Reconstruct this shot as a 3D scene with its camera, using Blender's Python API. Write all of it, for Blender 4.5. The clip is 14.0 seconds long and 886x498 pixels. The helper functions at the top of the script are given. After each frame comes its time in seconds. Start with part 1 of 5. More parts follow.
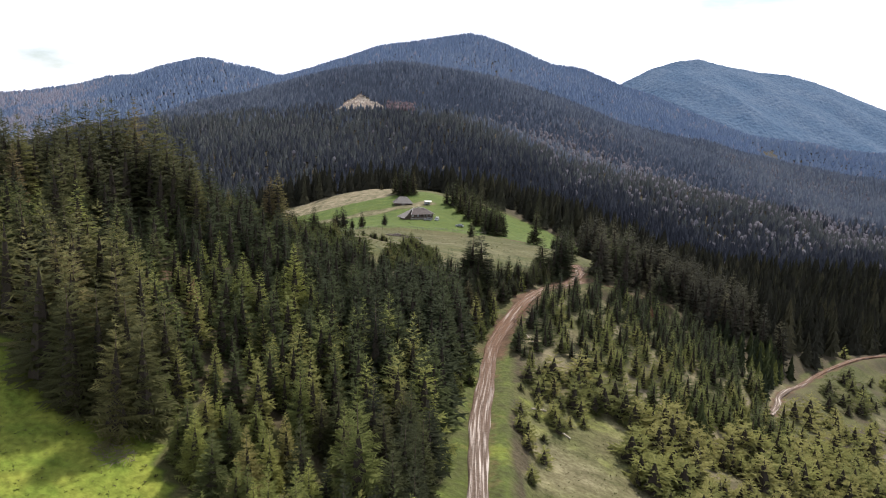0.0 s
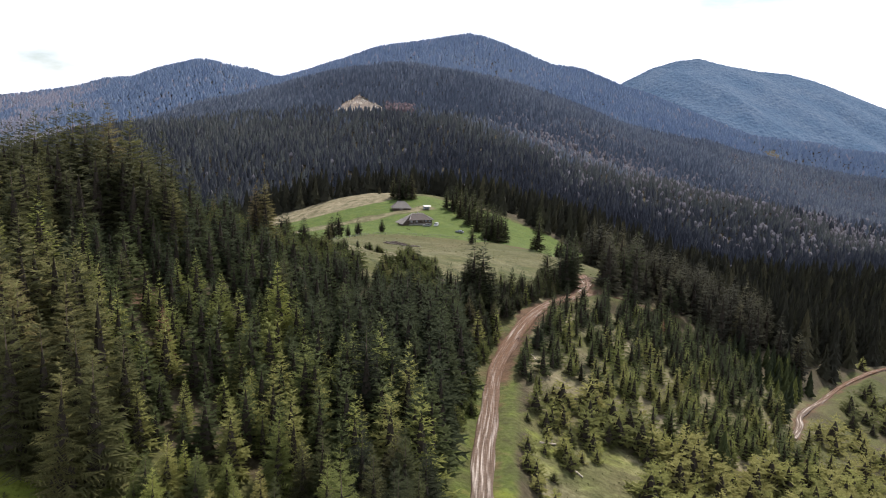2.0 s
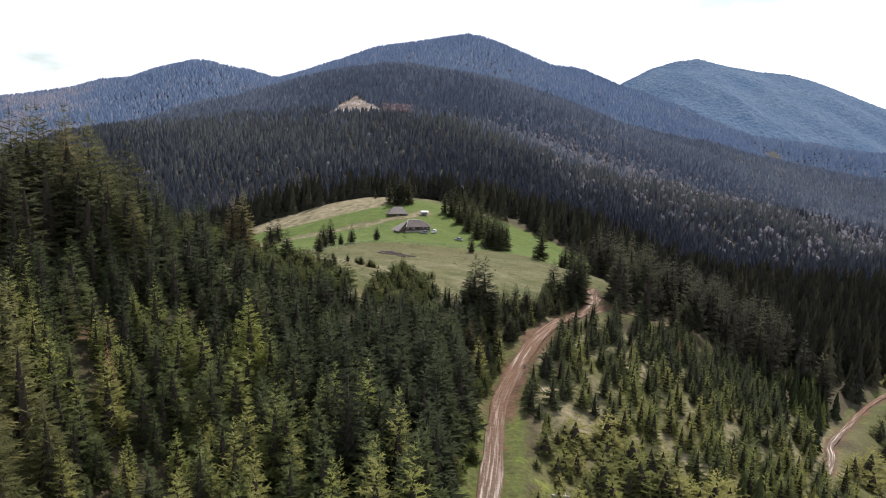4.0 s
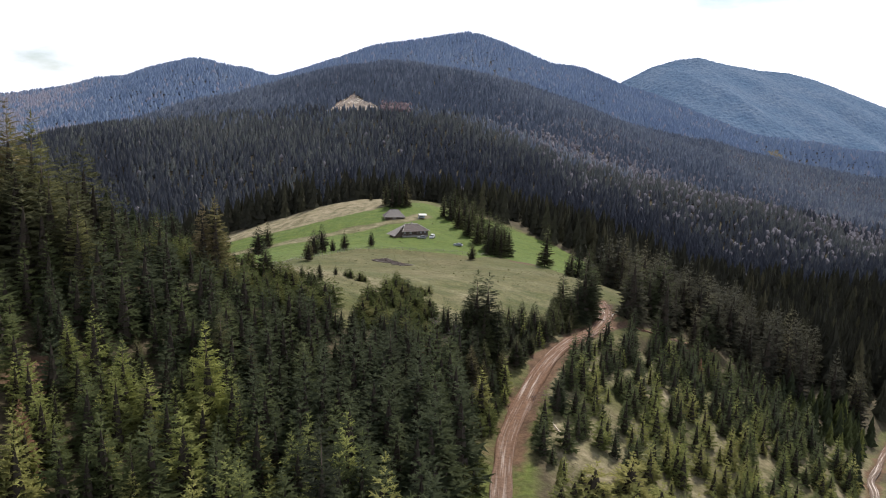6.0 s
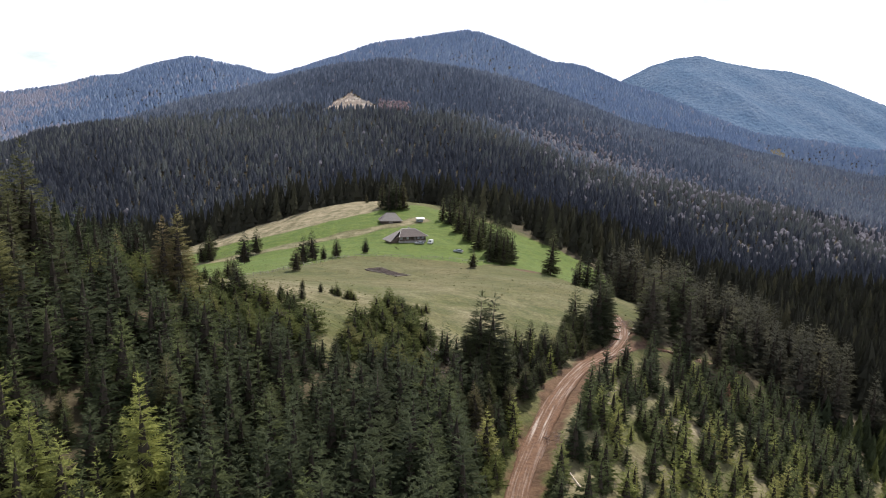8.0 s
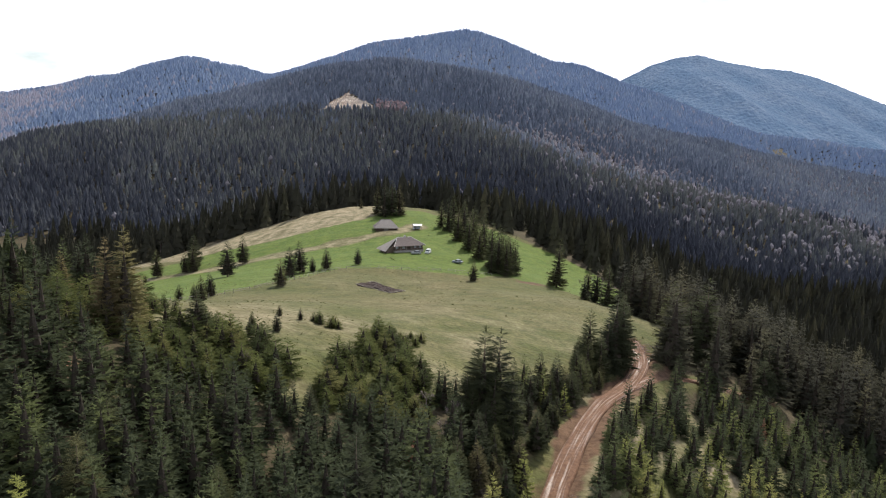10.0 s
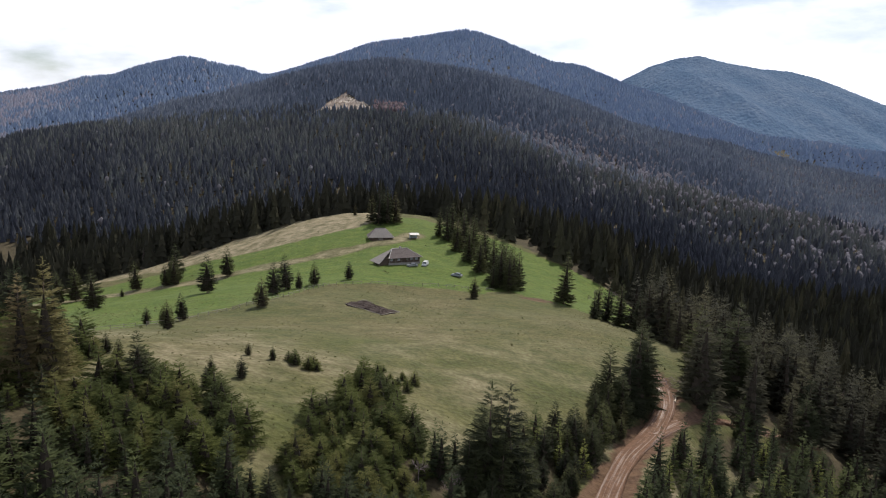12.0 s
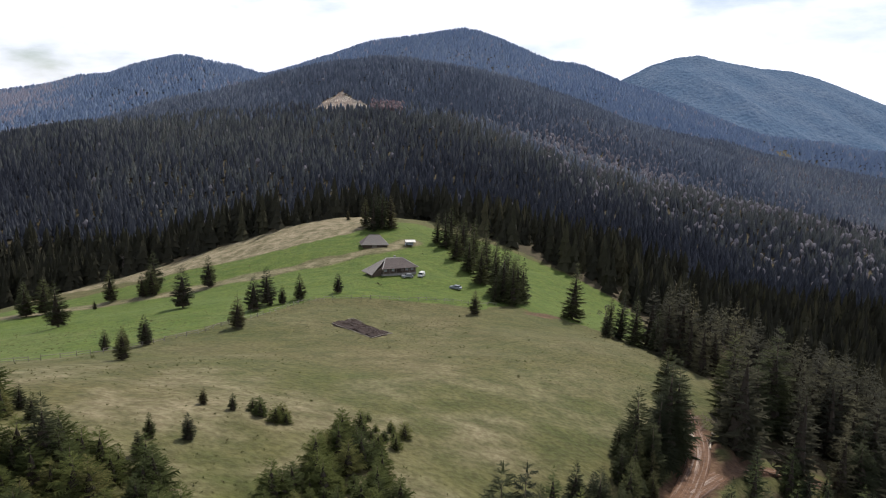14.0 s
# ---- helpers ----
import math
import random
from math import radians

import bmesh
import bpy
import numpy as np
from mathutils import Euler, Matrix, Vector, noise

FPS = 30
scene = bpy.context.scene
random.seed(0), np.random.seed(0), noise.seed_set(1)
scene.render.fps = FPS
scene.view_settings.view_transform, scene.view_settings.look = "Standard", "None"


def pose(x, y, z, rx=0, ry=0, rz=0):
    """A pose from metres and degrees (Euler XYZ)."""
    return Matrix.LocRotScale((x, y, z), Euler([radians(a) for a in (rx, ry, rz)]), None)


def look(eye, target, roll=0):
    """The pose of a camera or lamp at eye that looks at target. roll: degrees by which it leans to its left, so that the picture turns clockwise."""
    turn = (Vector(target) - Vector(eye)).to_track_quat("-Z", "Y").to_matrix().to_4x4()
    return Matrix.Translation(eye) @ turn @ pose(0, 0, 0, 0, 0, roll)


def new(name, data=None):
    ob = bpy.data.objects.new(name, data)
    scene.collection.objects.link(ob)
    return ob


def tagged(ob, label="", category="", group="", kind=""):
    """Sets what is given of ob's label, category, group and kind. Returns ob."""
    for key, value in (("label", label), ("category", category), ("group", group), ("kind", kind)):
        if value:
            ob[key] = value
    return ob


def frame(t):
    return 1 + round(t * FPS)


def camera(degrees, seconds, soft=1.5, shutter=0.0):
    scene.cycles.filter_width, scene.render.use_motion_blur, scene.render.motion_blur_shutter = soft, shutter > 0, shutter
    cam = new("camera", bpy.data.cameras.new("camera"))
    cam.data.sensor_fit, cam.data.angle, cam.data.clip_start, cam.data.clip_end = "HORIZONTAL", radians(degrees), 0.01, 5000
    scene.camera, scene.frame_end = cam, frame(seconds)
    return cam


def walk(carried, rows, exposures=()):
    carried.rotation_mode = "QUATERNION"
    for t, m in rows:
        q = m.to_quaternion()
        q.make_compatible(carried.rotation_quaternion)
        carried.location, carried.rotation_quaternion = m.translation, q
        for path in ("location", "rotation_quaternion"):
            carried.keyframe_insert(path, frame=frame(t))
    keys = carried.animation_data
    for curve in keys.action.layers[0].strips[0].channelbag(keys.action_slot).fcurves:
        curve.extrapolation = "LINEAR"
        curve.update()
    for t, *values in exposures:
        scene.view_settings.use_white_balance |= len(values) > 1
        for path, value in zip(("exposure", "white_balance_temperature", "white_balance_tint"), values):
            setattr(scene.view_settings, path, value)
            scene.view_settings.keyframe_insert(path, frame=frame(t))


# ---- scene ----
cam = camera(64.3, 14.0, soft=1.1)
PATH = [
    (0, (1.12, 12.44, 61.38), (-0.05, 110.94, 44.35), 2.28),
    (0.5, (1.13, 15.17, 61.60), (-0.10, 113.68, 44.53), 2.21),
    (1, (1.13, 18.35, 61.88), (-0.12, 116.87, 44.82), 2.14),
    (1.5, (1.13, 21.91, 62.19), (-0.11, 120.44, 45.17), 2.09),
    (2, (1.13, 25.78, 62.50), (-0.07, 124.32, 45.52), 2.05),
    (2.5, (1.14, 29.90, 62.78), (-0.03, 128.46, 45.85), 2.02),
    (3, (1.15, 34.24, 63.02), (0.03, 132.80, 46.12), 2.00),
    (4, (1.16, 43.37, 63.33), (0.11, 141.93, 46.44), 1.99),
    (5, (1.14, 52.89, 63.41), (0.15, 151.45, 46.46), 1.99),
    (5.5, (1.12, 57.74, 63.38), (0.15, 156.29, 46.40), 1.99),
    (6, (1.09, 62.63, 63.33), (0.15, 161.16, 46.30), 1.99),
    (6.5, (1.06, 67.54, 63.28), (0.14, 166.06, 46.21), 1.98),
    (7, (1.04, 72.47, 63.25), (0.13, 170.98, 46.13), 1.97),
    (7.5, (1.03, 77.42, 63.25), (0.14, 175.92, 46.10), 1.95),
    (8, (1.02, 82.38, 63.30), (0.16, 180.87, 46.12), 1.92),
    (9, (1.05, 92.37, 63.56), (0.24, 190.85, 46.37), 1.87),
    (10, (1.12, 102.49, 64.02), (0.36, 200.98, 46.85), 1.84),
    (10.5, (1.15, 107.61, 64.29), (0.42, 206.11, 47.14), 1.83),
    (11, (1.16, 112.78, 64.56), (0.47, 211.29, 47.43), 1.84),
    (11.5, (1.16, 118.00, 64.79), (0.50, 216.52, 47.69), 1.85),
    (12, (1.15, 123.26, 64.98), (0.52, 221.79, 47.90), 1.88),
    (12.5, (1.11, 128.53, 65.10), (0.52, 227.07, 48.02), 1.91),
    (13, (1.08, 133.80, 65.15), (0.54, 232.34, 48.06), 1.95),
    (13.5, (1.09, 139.03, 65.15), (0.59, 237.55, 48.03), 1.97),
    (14, (1.19, 144.14, 65.15), (0.75, 242.63, 47.99), 1.97),
]
walk(cam, [(t, look(eye, target, roll)) for t, eye, target, roll in PATH],
     [(0.0, 0.26), (1.0, 0.04), (2.0, 0.26), (3.0, 0.36), (5.5, 0.14), (6.5, 0.30), (8.0, 0.40), (11.0, 0.38), (11.5, 0.34), (12.0, -0.08), (12.5, -0.22), (13.2, -0.20), (14.0, -0.06)])

# ---- light ----
SUN_AZ, SUN_EL = radians(24), radians(52)   # azimuth from +y towards +x
sun_dir = Vector((math.sin(SUN_AZ) * math.cos(SUN_EL), math.cos(SUN_AZ) * math.cos(SUN_EL), math.sin(SUN_EL)))
sun_data = bpy.data.lights.new("sun", "SUN")
sun_data.energy, sun_data.angle, sun_data.color = 5.0, radians(3.0), (1.0, 0.94, 0.84)
sun = new("sun", sun_data)
sun.matrix_world = look(sun_dir * 400, (0, 0, 0))

world = bpy.data.worlds.new("world")
scene.world = world
world.use_nodes = True
wn, wl = world.node_tree.nodes, world.node_tree.links
wn.clear()
w_out = wn.new("ShaderNodeOutputWorld")
w_bg = wn.new("ShaderNodeBackground")
w_sky = wn.new("ShaderNodeTexSky")
w_sky.sky_type, w_sky.sun_disc = "NISHITA", False
w_sky.sun_elevation, w_sky.sun_rotation = SUN_EL, SUN_AZ
w_scale = wn.new("ShaderNodeVectorMath")
w_scale.operation = "SCALE"
w_scale.inputs["Scale"].default_value = 0.10
w_co = wn.new("ShaderNodeTexCoord")
w_map = wn.new("ShaderNodeMapping")
w_map.inputs["Scale"].default_value = (1.3, 1.3, 4.2)
w_map.inputs["Location"].default_value = (0.35, 0.1, 0.2)
w_noise = wn.new("ShaderNodeTexNoise")
w_noise.inputs["Scale"].default_value = 2.6
w_noise.inputs["Detail"].default_value = 7
w_noise.inputs["Roughness"].default_value = 0.55
w_up = wn.new("ShaderNodeSeparateXYZ")
w_haze = wn.new("ShaderNodeMapRange")   # the cloud layer seen edge-on low down, broken overhead
w_haze.interpolation_type = "SMOOTHSTEP"
w_haze.inputs["From Min"].default_value, w_haze.inputs["From Max"].default_value = 0.12, 0.70
w_haze.inputs["To Min"].default_value, w_haze.inputs["To Max"].default_value = 0.0, -0.13
w_sum = wn.new("ShaderNodeMath")
w_sum.operation = "ADD"
w_ramp = wn.new("ShaderNodeValToRGB")
w_ramp.color_ramp.elements[0].position, w_ramp.color_ramp.elements[1].position = 0.34, 0.50
w_ramp.color_ramp.elements[0].color = (0.10, 0.10, 0.10, 1)
w_mix = wn.new("ShaderNodeMix")
w_mix.data_type = "RGBA"
w_mix.inputs[7].default_value = (1.22, 1.25, 1.42, 1)
wl.new(w_sky.outputs[0], w_scale.inputs[0])
wl.new(w_co.outputs["Generated"], w_map.inputs[0])
wl.new(w_co.outputs["Generated"], w_up.inputs[0])
wl.new(w_up.outputs[2], w_haze.inputs["Value"])
wl.new(w_map.outputs[0], w_noise.inputs["Vector"])
wl.new(w_noise.outputs[0], w_sum.inputs[0])
wl.new(w_haze.outputs[0], w_sum.inputs[1])
wl.new(w_sum.outputs[0], w_ramp.inputs[0])
wl.new(w_ramp.outputs[0], w_mix.inputs[0])
wl.new(w_scale.outputs[0], w_mix.inputs[6])
wl.new(w_mix.outputs[2], w_bg.inputs[0])
wl.new(w_bg.outputs[0], w_out.inputs[0])

rng = np.random.default_rng(7)


# ---- materials ----
def material(name, rough=0.9):
    m = bpy.data.materials.new(name)
    m.use_nodes = True
    b = m.node_tree.nodes["Principled BSDF"]
    b.inputs["Roughness"].default_value = rough
    b.inputs["Specular IOR Level"].default_value = 0.25
    return m, m.node_tree.nodes, m.node_tree.links, b


def blend(nt, ln, fac, a, b):
    """Mix of two colours; each may be a tuple or a socket."""
    x = nt.new("ShaderNodeMix")
    x.data_type = "RGBA"
    for i, v in ((0, fac), (6, a), (7, b)):
        if isinstance(v, bpy.types.NodeSocket):
            ln.new(v, x.inputs[i])
        else:
            x.inputs[i].default_value = v if i == 0 else (*v, 1)
    return x.outputs[2]


def noise_fac(nt, ln, scale, lo=0.35, hi=0.65, detail=5, stretch=None, space="Object"):
    co = nt.new("ShaderNodeTexCoord")
    n = nt.new("ShaderNodeTexNoise")
    n.inputs["Scale"].default_value = scale
    n.inputs["Detail"].default_value = detail
    src = co.outputs["Object"]
    if space == "World":
        src = nt.new("ShaderNodeNewGeometry").outputs["Position"]
    if stretch:
        mp = nt.new("ShaderNodeMapping")
        mp.inputs["Scale"].default_value = stretch
        ln.new(src, mp.inputs[0])
        src = mp.outputs[0]
    ln.new(src, n.inputs["Vector"])
    r = nt.new("ShaderNodeMapRange")
    r.inputs["From Min"].default_value, r.inputs["From Max"].default_value = lo, hi
    ln.new(n.outputs[0], r.inputs["Value"])
    return r.outputs[0]


def bump(nt, ln, b, height, strength, distance):
    n = nt.new("ShaderNodeBump")
    n.inputs["Strength"].default_value, n.inputs["Distance"].default_value = strength, distance
    ln.new(height, n.inputs["Height"])
    ln.new(n.outputs[0], b.inputs["Normal"])


def plain(name, a, c, scale=1.0, rough=0.85, metal=0.0, bump_d=0.0, space="Object", stretch=None):
    """Two tones of one stuff, broken up at two scales."""
    m, nt, ln, b = material(name, rough)
    f = noise_fac(nt, ln, scale, 0.3, 0.7, 6, stretch, space)
    g = noise_fac(nt, ln, scale * 7, 0.3, 0.7, 4, stretch, space)
    half = nt.new("ShaderNodeMath")
    half.operation = "MULTIPLY_ADD"
    half.inputs[1].default_value, half.inputs[2].default_value = 0.45, 0.0
    ln.new(g, half.inputs[0])
    add = nt.new("ShaderNodeMath")
    add.operation, add.use_clamp = "MULTIPLY_ADD", True
    add.inputs[1].default_value = 0.6
    ln.new(f, add.inputs[0])
    ln.new(half.outputs[0], add.inputs[2])
    ln.new(blend(nt, ln, add.outputs[0], a, c), b.inputs["Base Color"])
    b.inputs["Metallic"].default_value = metal
    if bump_d:
        bump(nt, ln, b, g, 0.6, bump_d)
    return m


def foliage(name, dark, mid, light, warm, source):
    """Needles: hue goes from tree to tree (source 'random' per thing, or the mesh's own 'tint'), and from twig to twig."""
    m, nt, ln, b = material(name, 0.8)
    b.inputs["Specular IOR Level"].default_value = 0.08
    if source == "random":
        per_tree = nt.new("ShaderNodeObjectInfo").outputs["Random"]
    else:
        at = nt.new("ShaderNodeAttribute")
        at.attribute_name = "tint"
        per_tree = at.outputs["Fac"]
    ramp = nt.new("ShaderNodeValToRGB")
    e = ramp.color_ramp.elements
    e[0].position, e[0].color = 0.0, (*dark, 1)
    e[1].position, e[1].color = 1.0, (*warm, 1)
    for p, c in ((0.4, mid), (0.78, light)):
        k = e.new(p)
        k.color = (*c, 1)
    ln.new(per_tree, ramp.inputs[0])
    twig = noise_fac(nt, ln, 2.3, 0.3, 0.7, 4, None, "World")
    soft = nt.new("ShaderNodeMath")
    soft.operation = "MULTIPLY"
    soft.inputs[1].default_value = 0.55
    ln.new(twig, soft.inputs[0])
    colour = blend(nt, ln, soft.outputs[0], ramp.outputs[0], tuple(v * 0.55 for v in mid))
    speck = noise_fac(nt, ln, 7.5, 0.40, 0.62, 3, None, "World")
    dim = nt.new("ShaderNodeMath")
    dim.operation = "MULTIPLY"
    dim.inputs[1].default_value = 0.50
    ln.new(speck, dim.inputs[0])
    colour = blend(nt, ln, dim.outputs[0], colour, tuple(v * 0.35 for v in mid))
    bump(nt, ln, b, speck, 0.3, 0.06)
    ln.new(colour, b.inputs["Base Color"])
    thin = nt.new("ShaderNodeBsdfTranslucent")
    ln.new(colour, thin.inputs["Color"])
    both = nt.new("ShaderNodeMixShader")
    both.inputs[0].default_value = 0.40
    ln.new(b.outputs[0], both.inputs[1])
    ln.new(thin.outputs[0], both.inputs[2])
    ln.new(both.outputs[0], nt["Material Output"].inputs["Surface"])
    return m


NEEDLE = foliage("needles", (0.090, 0.106, 0.048), (0.200, 0.222, 0.072), (0.360, 0.376, 0.105), (0.360, 0.300, 0.120), "random")
NEEDLE_DARK = foliage("needles_dark", (0.036, 0.042, 0.028), (0.070, 0.079, 0.040), (0.120, 0.128, 0.052), (0.140, 0.120, 0.060), "random")
NEEDLE_WEST = foliage("needles_west", (0.074, 0.078, 0.042), (0.145, 0.146, 0.062), (0.240, 0.230, 0.090), (0.270, 0.205, 0.110), "random")
NEEDLE_TOP = foliage("needles_hilltop", (0.074, 0.078, 0.042), (0.145, 0.146, 0.062), (0.240, 0.230, 0.090), (0.270, 0.205, 0.110), "tint")
NEEDLE_FAR = foliage("needles_woods", (0.042, 0.053, 0.033), (0.110, 0.130, 0.050), (0.320, 0.336, 0.098), (0.330, 0.275, 0.115), "tint")
NEEDLE_OLD = foliage("needles_old", (0.048, 0.048, 0.037), (0.090, 0.087, 0.053), (0.160, 0.143, 0.080), (0.250, 0.180, 0.125), "tint")
# mountain needles turn paler and bluer with distance: haze painted into the colour
NEEDLE_HILL_HAZE = foliage("needles_hill_haze", (0.058, 0.064, 0.086), (0.124, 0.134, 0.156), (0.250, 0.264, 0.238), (0.340, 0.320, 0.300), "tint")
NEEDLE_SHOULDER_HAZE = foliage("needles_shoulder_haze", (0.135, 0.164, 0.220), (0.295, 0.334, 0.405), (0.440, 0.476, 0.505), (0.560, 0.545, 0.570), "tint")
NEEDLE_PEAK_HAZE = foliage("needles_peak_haze", (0.225, 0.310, 0.460), (0.315, 0.405, 0.560), (0.415, 0.490, 0.600), (0.600, 0.525, 0.560), "tint")
NEEDLE_SLOPE = foliage("needles_slope", (0.080, 0.088, 0.040), (0.190, 0.198, 0.066), (0.335, 0.335, 0.105), (0.350, 0.280, 0.120), "tint")
# dead twigs round the stem, coloured dark to give the crown's inner shade
SHADED_TWIG = plain("shaded_inner_twigs", (0.026, 0.022, 0.016), (0.056, 0.044, 0.032), 3, 0.95, space="World")
BARK = plain("bark", (0.09, 0.065, 0.05), (0.17, 0.13, 0.10), 3, 0.95, bump_d=0.02)
TWIG = plain("bare_twigs", (0.13, 0.10, 0.10), (0.24, 0.19, 0.18), 2, 0.95)
DRY_NEEDLE = plain("dry_needles", (0.13, 0.062, 0.04), (0.24, 0.12, 0.075), 2, 0.95)


def ground_material():
    """Meadow, lush lawn, forest litter and bare soil, mixed by the mesh's 'cover' and broken up by noise."""
    m, nt, ln, b = material("meadow_ground", 0.95)
    at = nt.new("ShaderNodeAttribute")
    at.attribute_name = "cover"
    sep = nt.new("ShaderNodeSeparateColor")
    ln.new(at.outputs["Color"], sep.inputs[0])
    big = noise_fac(nt, ln, 0.035, 0.32, 0.68, 6, None, "World")
    mid = noise_fac(nt, ln, 0.22, 0.32, 0.68, 7, (1, 1.3, 1), "World")
    fine = noise_fac(nt, ln, 1.1, 0.34, 0.66, 8, None, "World")
    dry = blend(nt, ln, mid, (0.082, 0.078, 0.028), (0.122, 0.106, 0.046))
    pale = blend(nt, ln, mid, (0.052, 0.064, 0.015), (0.084, 0.090, 0.025))
    grass = blend(nt, ln, big, pale, dry)
    lush = blend(nt, ln, mid, (0.060, 0.100, 0.013), (0.096, 0.130, 0.021))
    litter = blend(nt, ln, mid, (0.044, 0.034, 0.020), (0.082, 0.066, 0.036))
    soil = blend(nt, ln, mid, (0.230, 0.172, 0.142), (0.350, 0.280, 0.238))
    straw = blend(nt, ln, mid, (0.190, 0.158, 0.100), (0.290, 0.245, 0.165))
    bank = blend(nt, ln, mid, (0.072, 0.040, 0.024), (0.135, 0.080, 0.048))
    more = nt.new("ShaderNodeAttribute")
    more.attribute_name = "bare"
    sep_more = nt.new("ShaderNodeSeparateColor")
    ln.new(more.outputs["Color"], sep_more.inputs[0])

    def edge(s, width=0.35):
        a = nt.new("ShaderNodeMath")
        a.operation = "MULTIPLY_ADD"
        a.inputs[1].default_value, a.inputs[2].default_value = width, -width / 2
        ln.new(mid, a.inputs[0])
        c = nt.new("ShaderNodeMath")
        c.operation, c.use_clamp = "ADD", True
        ln.new(s, c.inputs[0])
        ln.new(a.outputs[0], c.inputs[1])
        r = nt.new("ShaderNodeMapRange")
        r.interpolation_type = "SMOOTHSTEP"
        r.inputs["From Min"].default_value, r.inputs["From Max"].default_value = 0.25, 0.75
        ln.new(c.outputs[0], r.inputs["Value"])
        return r.outputs[0]

    def patch_of(s):
        """A soft cover that thins out with the noise."""
        a = nt.new("ShaderNodeMath")
        a.operation = "MULTIPLY_ADD"
        a.inputs[1].default_value, a.inputs[2].default_value = 0.8, 0.45
        ln.new(mid, a.inputs[0])
        c = nt.new("ShaderNodeMath")
        c.operation, c.use_clamp = "MULTIPLY", True
        ln.new(s, c.inputs[0])
        ln.new(a.outputs[0], c.inputs[1])
        return c.outputs[0]
    col = blend(nt, ln, edge(sep.outputs[1]), grass, lush)
    vivid = blend(nt, ln, mid, (0.130, 0.180, 0.022), (0.230, 0.255, 0.040))
    col = blend(nt, ln, edge(at.outputs["Alpha"]), col, vivid)
    col = blend(nt, ln, edge(sep.outputs[0]), col, litter)
    col = blend(nt, ln, patch_of(sep_more.outputs[1]), col, straw)
    col = blend(nt, ln, edge(sep_more.outputs[0], 0.6), col, bank)
    col = blend(nt, ln, edge(sep.outputs[2]), col, soil)
    dim = nt.new("ShaderNodeMath")
    dim.operation = "MULTIPLY"
    dim.inputs[1].default_value = 0.70
    ln.new(fine, dim.inputs[0])
    mul = nt.new("ShaderNodeMix")
    mul.data_type, mul.blend_type = "RGBA", "MULTIPLY"
    ln.new(dim.outputs[0], mul.inputs[0])
    ln.new(col, mul.inputs[6])
    mul.inputs[7].default_value = (0.45, 0.42, 0.34, 1)
    ln.new(mul.outputs[2], b.inputs["Base Color"])
    bump(nt, ln, b, fine, 0.5, 0.2)
    return m


GROUND = ground_material()

# ---- the lie of the land ----
# heights of the near hill on a 60 m lattice from (-240, 40); rows run along x
LATTICE = np.array([
    [9, 13, 14, 13, 2, -9, -20, -31, -43], [29, 35, 32, 23, 5, -4, -20, -35, -46], [48, 53, 51, 38, 10, -9, -22, -39, -48],
    [47, 43, 35, 38, 28, -3, -24, -41, -49], [18, 6, 3, 16, 17, 17, -19, -32, -48], [-14, -10, 3, 14, 10, 7, -17, -30, -49],
    [-33, -14, -9, 4, 14, -5, -28, -45, -58], [-39, -16, -3, 18, 17, 0, -24, -46, -63], [-43, -21, 3, 23, 19, 3, -16, -39, -61],
    [-47, -37, -26, -10, 0, 0, -11, -31, -55]], float)
# mountain spines: x, y, height
SPUR = [(-560, 860, -35), (-481, 900, -10), (-413, 950, 28), (-370, 1000, 50), (-283, 1050, 60), (-148, 1100, 64), (-27, 1100, 52), (41, 1080, 26),
        (113, 1050, 8), (210, 1000, -8), (321, 930, -21), (391, 880, -35), (450, 800, -55)]
SHOULDER = [(-640, 1000, -20), (-544, 1050, -5), (-475, 1150, 40), (-434, 1250, 64), (-361, 1300, 99), (-282, 1350, 125), (-173, 1380, 160),
            (-108, 1400, 172), (-40, 1420, 169), (30, 1440, 162), (136, 1460, 116), (237, 1500, 90), (486, 1500, 45), (834, 1500, -12)]
SUMMIT = [(-900, 2500, 120), (-594, 2600, 211), (-460, 2600, 253), (-345, 2600, 293), (-194, 2600, 344), (33, 2600, 376), (168, 2600, 329), (246, 2600, 291),
          (380, 2600, 280), (556, 2600, 227), (742, 2500, 144), (893, 2400, 82), (1026, 2300, 53), (1254, 2200, 25), (1700, 2200, 0)]
WEST_PEAK = [(-2000, 2400, 70), (-1419, 2400, 117), (-1221, 2400, 145), (-1095, 2400, 183), (-952, 2400, 202), (-836, 2400, 247), (-704, 2400, 224),
             (-581, 2400, 193), (-422, 2400, 116)]
# dirt road and the lower track: x, y, height
ROAD = [(1, -40, 5), (4, 40, 6), (6, 90, 6.5), (7.2, 125, 7.2), (8, 140, 7.4), (9.6, 155, 8.2), (11, 170, 8.6), (13.2, 184, 9.2), (19, 202, 11.3), (25, 217, 12.6), (32, 233, 11.8), (40, 246, 10.8),
        (45.5, 257, 11.1), (48.2, 267, 11.3), (48.6, 277, 11.5)]
SIDE = [(40, 245, 10.8), (48, 252.5, 10.3), (56, 258.5, 8.3), (63, 262, 6.0), (70, 264, 3.5), (78, 265, 1)]
WAY = [(-168, 400, 0), (-147, 405, 0), (-128, 408, 0), (-97, 408, 0), (-67, 414, 0), (-42, 423, 0), (-23, 436, 0), (-14, 450, 0)]
TRACK = [(92, 200, -14), (100, 213, -15.8), (104.5, 222, -16.9), (111, 230, -17.5), (126, 251, -23), (150, 280, -27), (178, 307, -30), (210, 335, -36)]


def smooth(a, b, x):
    u = np.clip((x - a) / (b - a), 0, 1)
    return u * u * (3 - 2 * u)


